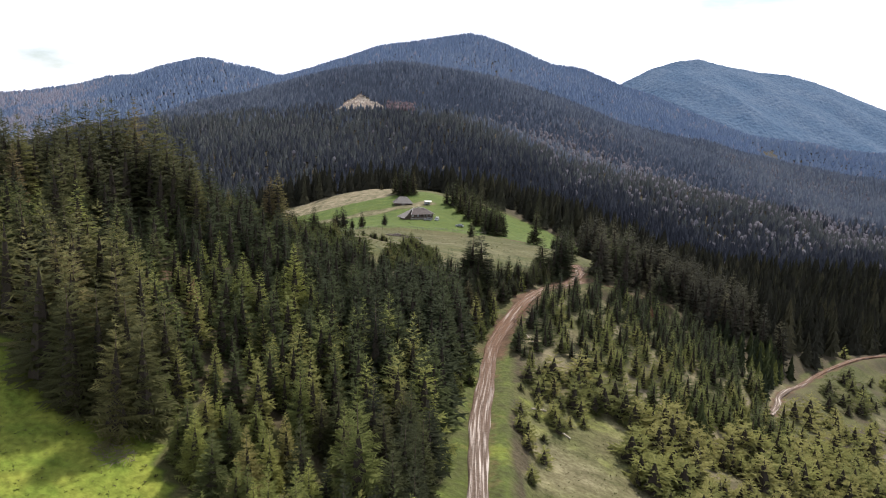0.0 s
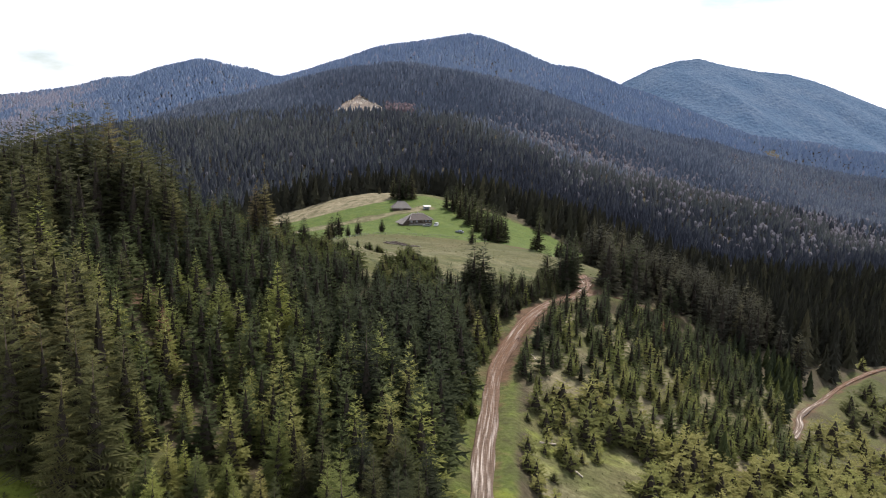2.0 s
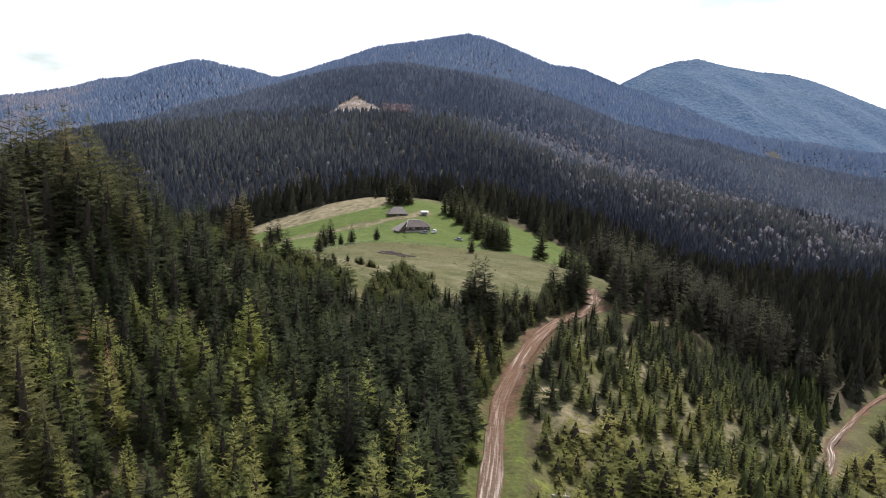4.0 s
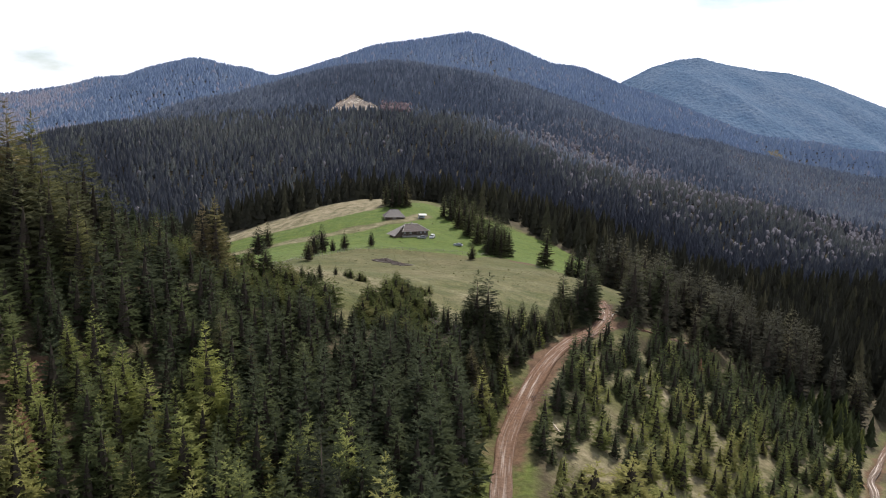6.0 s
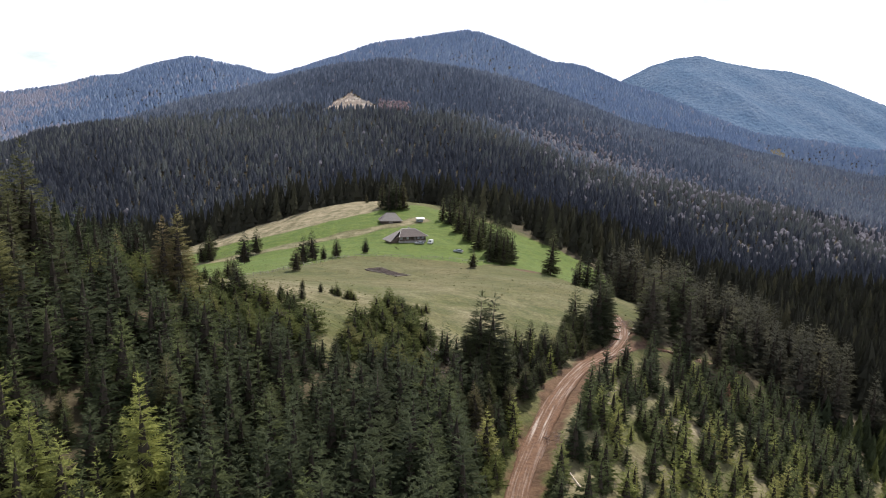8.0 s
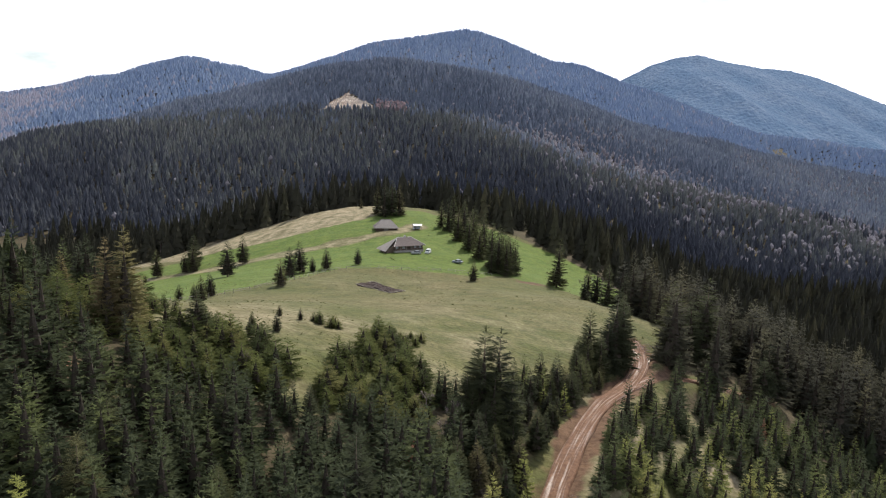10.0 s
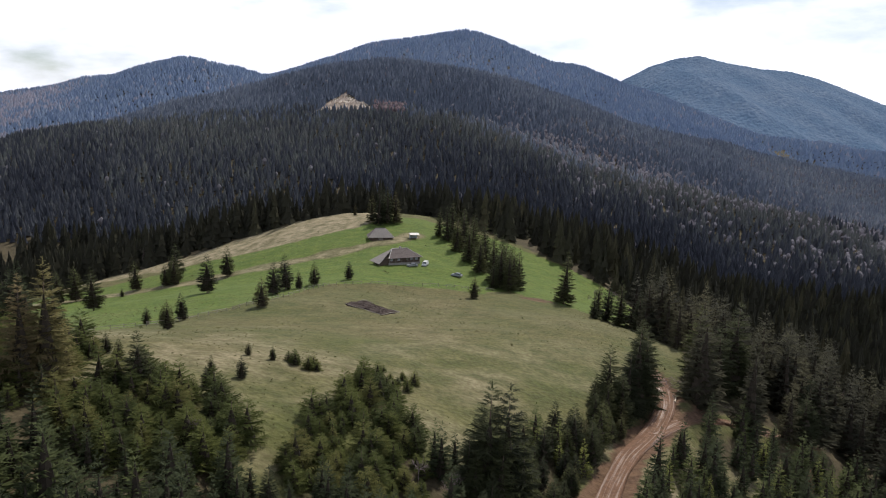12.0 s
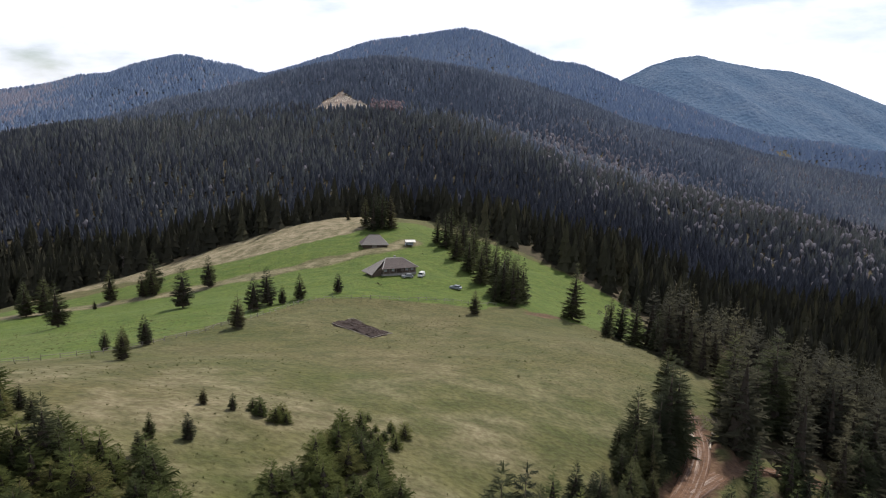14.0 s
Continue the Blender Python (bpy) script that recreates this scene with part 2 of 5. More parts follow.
def hash2(i, j, k):
    h = np.sin(i * 127.1 + j * 311.7 + k * 74.7) * 43758.5453
    return h - np.floor(h)


def fbm(x, y, scale, octaves=3, k=0):
    out, amp = 0.0, 1.0
    for o in range(octaves):
        u, v = x / scale, y / scale
        i, j = np.floor(u), np.floor(v)
        f, g = u - i, v - j
        f, g = f * f * (3 - 2 * f), g * g * (3 - 2 * g)
        n = (hash2(i, j, k) * (1 - f) + hash2(i + 1, j, k) * f) * (1 - g) + (hash2(i, j + 1, k) * (1 - f) + hash2(i + 1, j + 1, k) * f) * g
        out = out + amp * (n * 2 - 1)
        amp, scale, k = amp * 0.5, scale * 0.5, k + 1
    return out


def along(line, x, y):
    """Distance in plan to a polyline, and the height of its nearest point."""
    best, height = np.full(np.shape(x), 1e9), np.zeros(np.shape(x))
    for (ax, ay, az), (bx, by, bz) in zip(line, line[1:]):
        dx, dy = bx - ax, by - ay
        s = np.clip(((x - ax) * dx + (y - ay) * dy) / (dx * dx + dy * dy), 0, 1)
        d = np.hypot(x - ax - s * dx, y - ay - s * dy)
        near = d < best
        best, height = np.where(near, d, best), np.where(near, az + s * (bz - az), height)
    return best, height


def ridge(line, x, y, slope, width):
    """The slopes that fall away on both sides of a spine."""
    z = np.full(np.shape(x), -1e4)
    for a, c in zip(line, line[1:]):
        d, h = along([a, c], x, y)
        z = np.maximum(z, h - slope * (np.sqrt(d * d + width * width) - width))
    return z


def near_hill(x, y):
    u, v = np.clip((x + 240) / 60, -1, 9), np.clip((y - 40) / 60, -1, 10)
    i, j = np.floor(u).astype(int), np.floor(v).astype(int)
    f, g = u - i, v - j
    wf = ((1 - f) ** 3 / 6, (3 * f ** 3 - 6 * f ** 2 + 4) / 6, (-3 * f ** 3 + 3 * f ** 2 + 3 * f + 1) / 6, f ** 3 / 6)
    wg = ((1 - g) ** 3 / 6, (3 * g ** 3 - 6 * g ** 2 + 4) / 6, (-3 * g ** 3 + 3 * g ** 2 + 3 * g + 1) / 6, g ** 3 / 6)
    z = 0.0
    for a in range(4):
        for b in range(4):
            z = z + wf[a] * wg[b] * LATTICE[np.clip(j + b - 1, 0, 9), np.clip(i + a - 1, 0, 8)]
    return z


def height(x, y):
    x, y = np.asarray(x, float), np.asarray(y, float)
    layers = [ridge(SPUR, x, y, 0.27, 60), ridge(SHOULDER, x, y, 0.36, 50), ridge(SUMMIT, x, y, 0.42, 60), ridge(WEST_PEAK, x, y, 0.42, 60),
              -62 + 0 * x]
    far = 14 * np.log(sum(np.exp(np.clip(a, -300, 500) / 14) for a in layers))
    far = far + 5 * fbm(x, y, 150, 3, 3) * smooth(560, 800, y)
    far = far - 22 * (np.abs(fbm(x * 0.8 + 0.3 * y, y * 0.45, 230, 2, 57)) - 0.35) * smooth(640, 800, y) * (1 - smooth(1180, 1340, y))
    out_x, out_y = np.maximum(np.abs(x) - 215, 0), np.maximum(np.maximum(45 - y, y - 540), 0)
    w = 1 - smooth(0, 110, np.hypot(out_x, out_y))
    z = near_hill(x, y) * w + far * (1 - w)
    z = z + (0.35 * fbm(x, y, 14, 3, 9) + 0.8 * fbm(x, y, 45, 2, 5)) * w
    for line, flat, fade in ((SIDE, 2.0, 8), (ROAD, 3.2, 11), (TRACK, 2.5, 9)):
        d, h = along(line, x, y)
        k = 1 - smooth(flat, fade, d)
        z = z * (1 - k) + h * k
    return z


def inside(poly, x, y):
    """Even-odd test of points in a polygon."""
    hit = np.zeros(np.shape(x), bool)
    for (ax, ay), (bx, by) in zip(poly, poly[1:] + poly[:1]):
        if ay != by:
            hit ^= ((ay > y) != (by > y)) & (x < (bx - ax) * (y - ay) / (by - ay) + ax)
    return hit


MEADOW = [(-230, 330), (-130, 262), (-80, 234), (-64, 232), (-58, 214), (-46, 204), (-40, 200), (-27, 198), (-20, 194), (-14, 198), (-8, 210), (0, 213), (8, 217), (17, 230), (31, 244), (45, 262), (50, 270), (55, 280), (68, 300), (66, 318), (60, 338), (66, 362),
          (72, 385), (80, 408), (84, 430), (76, 450), (58, 466), (30, 482), (5, 500), (-10, 520), (-32, 520), (-60, 505), (-80, 490), (-108, 482), (-130, 476), (-155, 472), (-176, 467), (-260, 450)]
HEAD = [(-300, 405), (-160, 430), (-100, 448), (-62, 466), (-45, 482), (-15, 490), (30, 474), (62, 462), (84, 440), (80, 408), (70, 384), (62, 352), (24, 372), (12, 358), (-12, 360), (-38, 357), (-52, 326), (-66, 304), (-80, 284), (-110, 275), (-230, 340)]
DRY_TOP = [(-260, 452), (-155, 448), (-125, 445), (-95, 444), (-70, 445), (-42, 458), (-36, 470), (-30, 525), (-70, 530), (-110, 500), (-260, 485)]
FELLED = [(-188, 1074), (-106, 1086), (-114, 1125), (-140, 1160), (-158, 1186), (-176, 1140)]
FELLED_EAST = [(405, 900), (430, 965), (470, 1010), (560, 1010), (620, 960), (560, 900), (470, 870)]
YOUNG = [(14, 60), (15, 140), (18, 165), (28, 178), (60, 160), (120, 190), (150, 250), (230, 320), (260, 200), (160, 60)]
EAST_GRASS = [(90, 172), (96, 195), (106, 222), (122, 251), (146, 282), (176, 312), (240, 345), (250, 230), (150, 165)]
WEST_GRASS = [(-24, 70), (-29, 90), (-36, 97), (-40, 105), (-45, 104), (-50, 102), (-58, 108), (-68, 116), (-78, 118), (-95, 108), (-95, 60)]

# old spruces: the hilltop, and the clump beside the lawn
OLD_HILL = [(-140, 165), (-140, 232), (-84, 216), (-60, 190), (-58, 168), (-76, 158)]
OLD_CLUMP = [(-78, 118), (-60, 100), (-44, 99), (-41, 113), (-58, 132), (-74, 136)]
# bare or grassy gaps in the stands: x, y, radius
GLADES = [(-67, 192, 3.2), (-53, 186, 3.2), (-52, 150, 3), (-41, 104, 3), (-19, 107, 4), (-33, 95, 3.5), (46, 243, 3), (48, 248, 2.5), (27, 176, 5), (36, 152, 6), (30, 140, 7)]

# ---- ground: one sheet to the horizon ----


def axis(lo, hi, step, far_lo, far_hi, grow):
    a = list(np.arange(lo, hi + 0.1, step))
    s = step
    while a[-1] < far_hi:
        s *= grow
        a.append(min(a[-1] + s, far_hi))
    s = step
    while a[0] > far_lo:
        s *= grow
        a.insert(0, max(a[0] - s, far_lo))
    return np.array(a)


def grid_mesh(name, xs, ys, z_of):
    gx, gy = np.meshgrid(xs, ys)
    gz = z_of(gx, gy)
    n, m = len(xs), len(ys)
    co = np.stack([gx, gy, gz], -1).reshape(-1, 3)
    k = np.arange((m - 1) * n).reshape(m - 1, n)[:, :-1].ravel()
    quads = np.stack([k, k + 1, k + n + 1, k + n], -1)
    return raw_mesh(name, co, quads), gx.ravel(), gy.ravel()


def raw_mesh(name, co, faces, smooth_shade=False):
    me = bpy.data.meshes.new(name)
    k = faces.shape[1]
    me.vertices.add(len(co))
    me.vertices.foreach_set("co", np.asarray(co, np.float32).ravel())
    me.loops.add(faces.size)
    me.loops.foreach_set("vertex_index", np.asarray(faces, np.int32).ravel())
    me.polygons.add(len(faces))
    me.polygons.foreach_set("loop_start", np.arange(0, faces.size, k, dtype=np.int32))
    me.polygons.foreach_set("use_smooth", np.full(len(faces), smooth_shade))
    me.update(calc_edges=True)
    me.validate()
    return me


def sheet_height(x, y):
    z = height(x, y)
    for line, half in ((ROAD, 2.6), (TRACK, 1.9), (SIDE, 1.7)):
        z = z - 0.5 * (1 - smooth(half - 0.6, half + 0.8, along(line, x, y)[0]))
    return z


me, vx, vy = grid_mesh("ground", axis(-140, 190, 2.0, -4700, 4700, 1.10), axis(70, 540, 2.2, -900, 4900, 1.06), sheet_height)
me.polygons.foreach_set("use_smooth", np.ones(len(me.polygons), bool))
ground = tagged(new("ground", me), "hilly meadow and forest ground with dry and green grass", "ground", kind="structure")
me.materials.append(GROUND)
open_grass = inside(MEADOW, vx, vy) | inside(EAST_GRASS, vx, vy)
young = inside(YOUNG, vx + 3.0 * fbm(vx, vy, 9, 2, 77), vy)
west = inside(WEST_GRASS, vx, vy)
road_d, track_d = np.minimum(along(ROAD, vx, vy)[0], along(SIDE, vx, vy)[0] + 0.6), along(TRACK, vx, vy)[0]
cover = np.zeros((len(vx), 4), np.float32)
east, felled = inside(EAST_GRASS, vx, vy), inside(FELLED, vx, vy) | inside(FELLED_EAST, vx, vy)
way_d = along(WAY, vx, vy)[0] - 2.5 * fbm(vx, vy, 12, 2, 8)
patchy = fbm(vx, vy, 9, 3, 14)
cover[:, 0] = np.where(east, 0.40 + 0.35 * patchy, np.where(open_grass | west, 0.0, np.where(young, np.where(vx > 42, 0.34, 0.12), 0.72))) * smooth(3, 7, road_d) + 0.25 * patchy * young
cover[:, 0] = np.where((vy > 60) & (vy < 114) & (vx > -50) & (vx < 5), np.minimum(cover[:, 0], 0.25 + 0.3 * patchy), cover[:, 0])
slope = (vx > 18) & (vx < 135) & (vy >= 150) & (vy < 245) & ~open_grass
cover[:, 0] = np.where(slope, np.minimum(cover[:, 0], 0.30 + 0.3 * patchy), cover[:, 0])
cover[:, 1] = np.where(inside(HEAD, vx, vy) & ~inside(DRY_TOP, vx, vy), 0.95, np.where(east, 0.30, np.where(west, 1.0, np.where(young, 0.35, np.where((road_d < 9) & (vy < 172), 0.5, 0.15)))))
cover[:, 1] *= smooth(3.5, 6.5, way_d)
cover[:, 2] = np.where(felled, 1.0, 0.0)
cover[:, 3] = np.where(west, 0.9, np.where(young & (vx < 60), 0.20 + 0.45 * patchy, np.where((road_d < 8) & (vy < 165), 0.22 + 0.3 * patchy, 0.0)))
bare = np.zeros((len(vx), 4), np.float32)
side_d = along(SIDE, vx, vy)[0]
road_side = np.where(vx < np.interp(vy, [p[1] for p in ROAD], [p[0] for p in ROAD]), 0.55 + 0.4 * smooth(185, 215, vy), 1.0)
bare[:, 0] = np.maximum.reduce([0.95 * road_side * (1 - smooth(2.2, 4.6, road_d + 0.8 * patchy)) * np.maximum(smooth(150, 185, vy), 0.45), 0.6 * (1 - smooth(1.2, 3.2, side_d + 1.2 * patchy)), 0.7 * (1 - smooth(1.0, 2.6, track_d)),
                                1 - smooth(2, 7, np.hypot(vx + 52, vy - 150)), 1 - smooth(3, 9, np.hypot(vx + 53, vy - 187)), 1 - smooth(3, 8, np.hypot(vx + 67, vy - 192)), 0.9 * (1 - smooth(2, 6, np.hypot((vx - 33) * 0.6, vy - 364)))])
bare[:, 1] = np.maximum.reduce([np.where(inside(DRY_TOP, vx, vy) & inside(MEADOW, vx, vy), 0.85, 0.0), 0.62 * (1 - smooth(2.0, 6.0, way_d)), np.where(inside(MEADOW, vx, vy) & (vy < 345), (0.42 * (1 - smooth(225, 300, vy)) + 0.10) * smooth(-0.5, 0.6, fbm(vx, vy, 10, 3, 16)), 0.0), np.where(young | slope, 0.42 + 0.5 * fbm(vx, vy, 13, 2, 15), 0)])
more = me.attributes.new("bare", "FLOAT_COLOR", "POINT")
more.data.foreach_set("color", bare.ravel())
attr = me.attributes.new("cover", "FLOAT_COLOR", "POINT")
attr.data.foreach_set("color", cover.ravel())


# ---- spruces ----
def part(name, bm, mat, parent=None, label=""):
    """Links a bmesh, or a ready mesh, as one object under its thing."""
    if isinstance(bm, bmesh.types.BMesh):
        me = bpy.data.meshes.new(name)
        bm.to_mesh(me)
        bm.free()
    else:
        me = bm
    if mat and not me.materials:
        me.materials.append(mat)
    ob = new(name, me)
    ob.parent = parent
    return tagged(ob, label) if label else ob


def trunk_arrays(h, r, sides=7, rings=4):
    a = np.arange(sides) * 2 * math.pi / sides
    co, quads = [], []
    for k in range(rings):
        s = k / (rings - 1)
        rr = r * (1 - 0.93 * s) * (1.35 if k == 0 else 1)
        co.append(np.stack([np.cos(a) * rr, np.sin(a) * rr, np.full(sides, h * s * 0.98 - 0.02 * h * (k == 0))], -1))
        if k:
            p = (k - 1) * sides
            for i in range(sides):
                j = (i + 1) % sides
                quads.append((p + i, p + j, p + sides + j, p + sides + i))
    return np.concatenate(co), np.array(quads)


def crown_arrays(seed, whorls, boughs, fine, radius, power, sag, base, ragged=0.3, core=0.42, tuck=1.0):
    """Crown of unit height: boughs in loose whorls that sag low down and rise near the top. Each bough is a thin stem
    of needles
    with flat side sprays. fine: how many pairs of sprays. The last faces are a core of dead twigs round the stem, dark
    for inner shade."""
    g = np.random.default_rng(seed)
    co, tri = [], []
    step = (0.965 - base) / whorls
    pairs = {0: (), 1: (0.38, 0.72), 2: (0.28, 0.44, 0.60, 0.75, 0.90)}[fine]

    def face(*pts):
        tri.append((len(co), len(co) + 1, len(co) + 2))
        co.extend(pts)
    for w in range(whorls):
        s = w / (whorls - 1)
        n = max(4, int(round(boughs * (1 - 0.5 * s))))
        turn, gap = g.uniform(0, 6.28), 6.283 / n
        for k in range(n):
            z0 = min(0.97, base + (0.965 - base) * s ** 0.92 + g.uniform(-0.55, 0.55) * step)
            reach = (radius * max(0.0, (1 - z0) / (1 - base)) ** power + 0.012) * min(1.0, tuck + 5 * max(0.0, z0 - base) * (1 - tuck))
            az, ln = turn + gap * (k + g.uniform(-0.4, 0.4)), reach * (1 + g.uniform(-ragged, ragged * 0.6))
            dip, rise = sag * (1 - s) * g.uniform(0.5, 1.4), 0.10 + 0.26 * s + g.uniform(-0.10, 0.18)
            ca, sa = math.cos(az), math.sin(az)

            def at(u, side=0.0, drop=0.0):
                return (ln * (ca * u - sa * side), ln * (sa * u + ca * side), z0 + ln * (rise * u - dip * u * (1.7 - u) - drop))
            if fine == 0:
                face(at(0.12), at(0.70, -g.uniform(0.22, 0.36), g.uniform(0.02, 0.16)), at(1.0))
                face(at(0.12), at(1.0), at(0.70, g.uniform(0.22, 0.36), g.uniform(0.02, 0.16)))
                continue
            thin, half = (0.07, 0.06) if fine == 2 else (0.14, 0.10)
            face(at(0.08), at(0.55, -thin, 0.03), at(1.06, g.uniform(-0.05, 0.05), -0.06))
            face(at(0.08), at(1.06, g.uniform(-0.05, 0.05), -0.06), at(0.55, thin, 0.03))
            for u in pairs:
                for sign in (-1, 1):
                    spray = (0.56 - 0.36 * u) * g.uniform(0.75, 1.25)
                    face(at(u - half, 0, -0.01), at(u + half, 0, -0.01), at(u + 0.75 * spray, sign * spray, g.uniform(-0.02, 0.18)))
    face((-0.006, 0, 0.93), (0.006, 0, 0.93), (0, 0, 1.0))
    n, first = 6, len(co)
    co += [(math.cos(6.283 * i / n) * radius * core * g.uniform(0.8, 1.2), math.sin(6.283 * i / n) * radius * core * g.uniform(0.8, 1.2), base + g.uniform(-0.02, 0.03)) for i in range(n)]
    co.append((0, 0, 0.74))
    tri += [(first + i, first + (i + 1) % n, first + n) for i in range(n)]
    return np.array(co), np.array(tri)


def cone_arrays(seed, tiers, sides, radius):
    g = np.random.default_rng(seed)
    co, tri = [], []
    for k in range(tiers):
        zb, zt = k / tiers * 0.8 + 0.04, min(1.0, (k + 1.7) / tiers * 0.8 + 0.1) if k < tiers - 1 else 1.0
        r = radius * (1 - 0.8 * k / tiers)
        n = len(co)
        for i in range(sides):
            a = 6.283 * (i + 0.5 * k) / sides + g.uniform(-0.2, 0.2)
            rr = r * (g.uniform(0.45, 0.75) if sides > 6 and i % 2 else g.uniform(0.85, 1.25))
            co.append((math.cos(a) * rr, math.sin(a) * rr, zb + g.uniform(-0.04, 0.04) - (0.02 if sides > 6 and i % 2 == 0 else 0)))
        co.append((g.uniform(-0.01, 0.01), g.uniform(-0.01, 0.01), zt))
        tri += [(n + i, n + (i + 1) % sides, n + sides) for i in range(sides)]
    return np.array(co), np.array(tri)


CORE = 6   # faces of the core at the end of each crown: dead twigs, dark for inner shade

# kinds of spruce: full trees for the near stands, and lighter ones for the woods
FULL = {
    "old": [crown_arrays(10 + i, 26, 10, 2, 0.175, 0.80, 0.36, 0.05, 0.50) for i in range(4)],
    "west": [crown_arrays(14 + i, 26, 10, 2, 0.190, 0.82, 0.30, 0.05, 0.46) for i in range(5)],
    "mid": [crown_arrays(20 + i, 22, 12, 2, 0.225, 0.86, 0.22, 0.02, 0.40) for i in range(6)],
    "young": [crown_arrays(30 + i, 11, 10, 2, 0.42, 0.70, 0.06, 0.01, 0.40) for i in range(5)],
    "lone": [crown_arrays(34 + i, 18, 11, 2, 0.260, 0.78, 0.20, 0.08, 0.24, 0.50, 0.6) for i in range(4)],
    "deep": [crown_arrays(26 + i, 22, 11, 2, 0.205, 0.86, 0.26, 0.02, 0.42) for i in range(4)],
}
LIGHT = {
    "old": [crown_arrays(40 + i, 22, 8, 1, 0.180, 0.76, 0.34, 0.06, 0.44) for i in range(6)],
    "upper": [crown_arrays(80 + i, 15, 9, 1, 0.225, 0.84, 0.20, 0.02, 0.40) for i in range(6)],
    "mid": [crown_arrays(50 + i, 18, 9, 1, 0.225, 0.86, 0.20, 0.02, 0.40) for i in range(6)],
    "young": [crown_arrays(60 + i, 8, 9, 1, 0.42, 0.70, 0.06, 0.01, 0.40) for i in range(5)],
}
NEEDLE_YOUNG = foliage("needles_young", (0.050, 0.062, 0.026), (0.092, 0.110, 0.036), (0.150, 0.166, 0.050), (0.180, 0.165, 0.062), "random")
FULL_MESH = {}
for kind_name, variants in FULL.items():
    FULL_MESH[kind_name] = []
    for co, tri in variants:
        crown = raw_mesh("crown", co, tri)
        crown.materials.append({"young": NEEDLE_YOUNG, "mid": NEEDLE, "west": NEEDLE_WEST}.get(kind_name, NEEDLE_DARK))
        crown.materials.append(SHADED_TWIG)
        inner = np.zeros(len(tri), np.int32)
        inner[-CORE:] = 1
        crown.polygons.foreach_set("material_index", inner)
        tco, tq = trunk_arrays(0.9, 0.013 if kind_name != "young" else 0.02)
        trunk = raw_mesh("trunk", tco, tq, True)
        trunk.materials.append(BARK)
        FULL_MESH[kind_name].append((trunk, crown))

LABELS = {"old": "tall old dark green spruce with drooping ragged branches", "mid": "half-grown green spruce in a dense stand",
          "young": "small bushy light green young spruce", "deep": "dark green half-grown spruce in a dense stand", "lone": "dark green spruce", "west": "tall old olive-green spruce on the hillside"}
tree_no = [0]


def spruce(x, y, h, kind_name="mid", wide=1.0, label="", group="", z=None):
    """One spruce that stands on the ground at (x, y)."""
    i = tree_no[0]
    tree_no[0] += 1
    trunk, crown = FULL_MESH[kind_name][i % len(FULL_MESH[kind_name])]
    ob = tagged(new("young_spruce" if kind_name == "young" else "spruce_tree"), label or LABELS[kind_name], "young spruce" if kind_name == "young" else "spruce tree", group or {"old": "old spruces on the hill", "west": "old spruces on the hill", "mid": "spruces of the near stand", "deep": "spruces of the near stand", "young": "young spruces on the slope"}[kind_name])
    zz = float(height(x, y)) - 0.1 if z is None else z
    ob.matrix_basis = pose(x, y, zz, 2.0 * math.sin(i * 1.7), 2.0 * math.cos(i * 2.3), i * 137.5 % 360) @ Matrix.Diagonal((h * wide, h * wide, h, 1))
    part("trunk", trunk, None, ob)
    part("crown", crown, None, ob)
    return ob


def woods(name, spots, sets, mat, label, core=0):
    """Many trees in one mesh. spots: rows of x, y, z, height, width, tint; sets: one list of crowns per row group."""
    co_all, tri_all, tint_all, inner_all, n0 = [], [], [], [], 0
    pick = rng.integers(0, len(sets), len(spots))
    for v, (co, tri) in enumerate(sets):
        s = spots[pick == v]
        if not len(s):
            continue
        a = rng.uniform(0, 6.283, len(s))
        c, sn = np.cos(a)[:, None], np.sin(a)[:, None]
        w = (s[:, 3] * s[:, 4])[:, None]
        X = (co[None, :, 0] * c - co[None, :, 1] * sn) * w + s[:, 0:1]
        Y = (co[None, :, 0] * sn + co[None, :, 1] * c) * w + s[:, 1:2]
        Z = co[None, :, 2] * s[:, 3:4] + s[:, 2:3]
        co_all.append(np.stack([X, Y, Z], -1).reshape(-1, 3))
        tri_all.append((tri[None] + (np.arange(len(s)) * len(co))[:, None, None] + n0).reshape(-1, 3))
        tint_all.append(np.repeat(s[:, 5], len(co)))
        inner_all.append(np.tile(np.arange(len(tri)) >= len(tri) - core, len(s)))
        n0 += len(s) * len(co)
    me = raw_mesh(name, np.concatenate(co_all), np.concatenate(tri_all))
    at = me.attributes.new("tint", "FLOAT", "POINT")
    at.data.foreach_set("value", np.concatenate(tint_all).astype(np.float32))
    me.materials.append(mat)
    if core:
        me.materials.append(SHADED_TWIG)
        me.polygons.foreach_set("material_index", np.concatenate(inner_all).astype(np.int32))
    return tagged(new(name, me), label, "woods", kind="stuff")


def scatter(x0, x1, y0, y1, step):
    gx, gy = np.meshgrid(np.arange(x0, x1, step), np.arange(y0, y1, step))
    x = gx.ravel() + rng.uniform(-0.45, 0.45, gx.size) * step
    y = gy.ravel() + rng.uniform(-0.45, 0.45, gx.size) * step
    return x, y


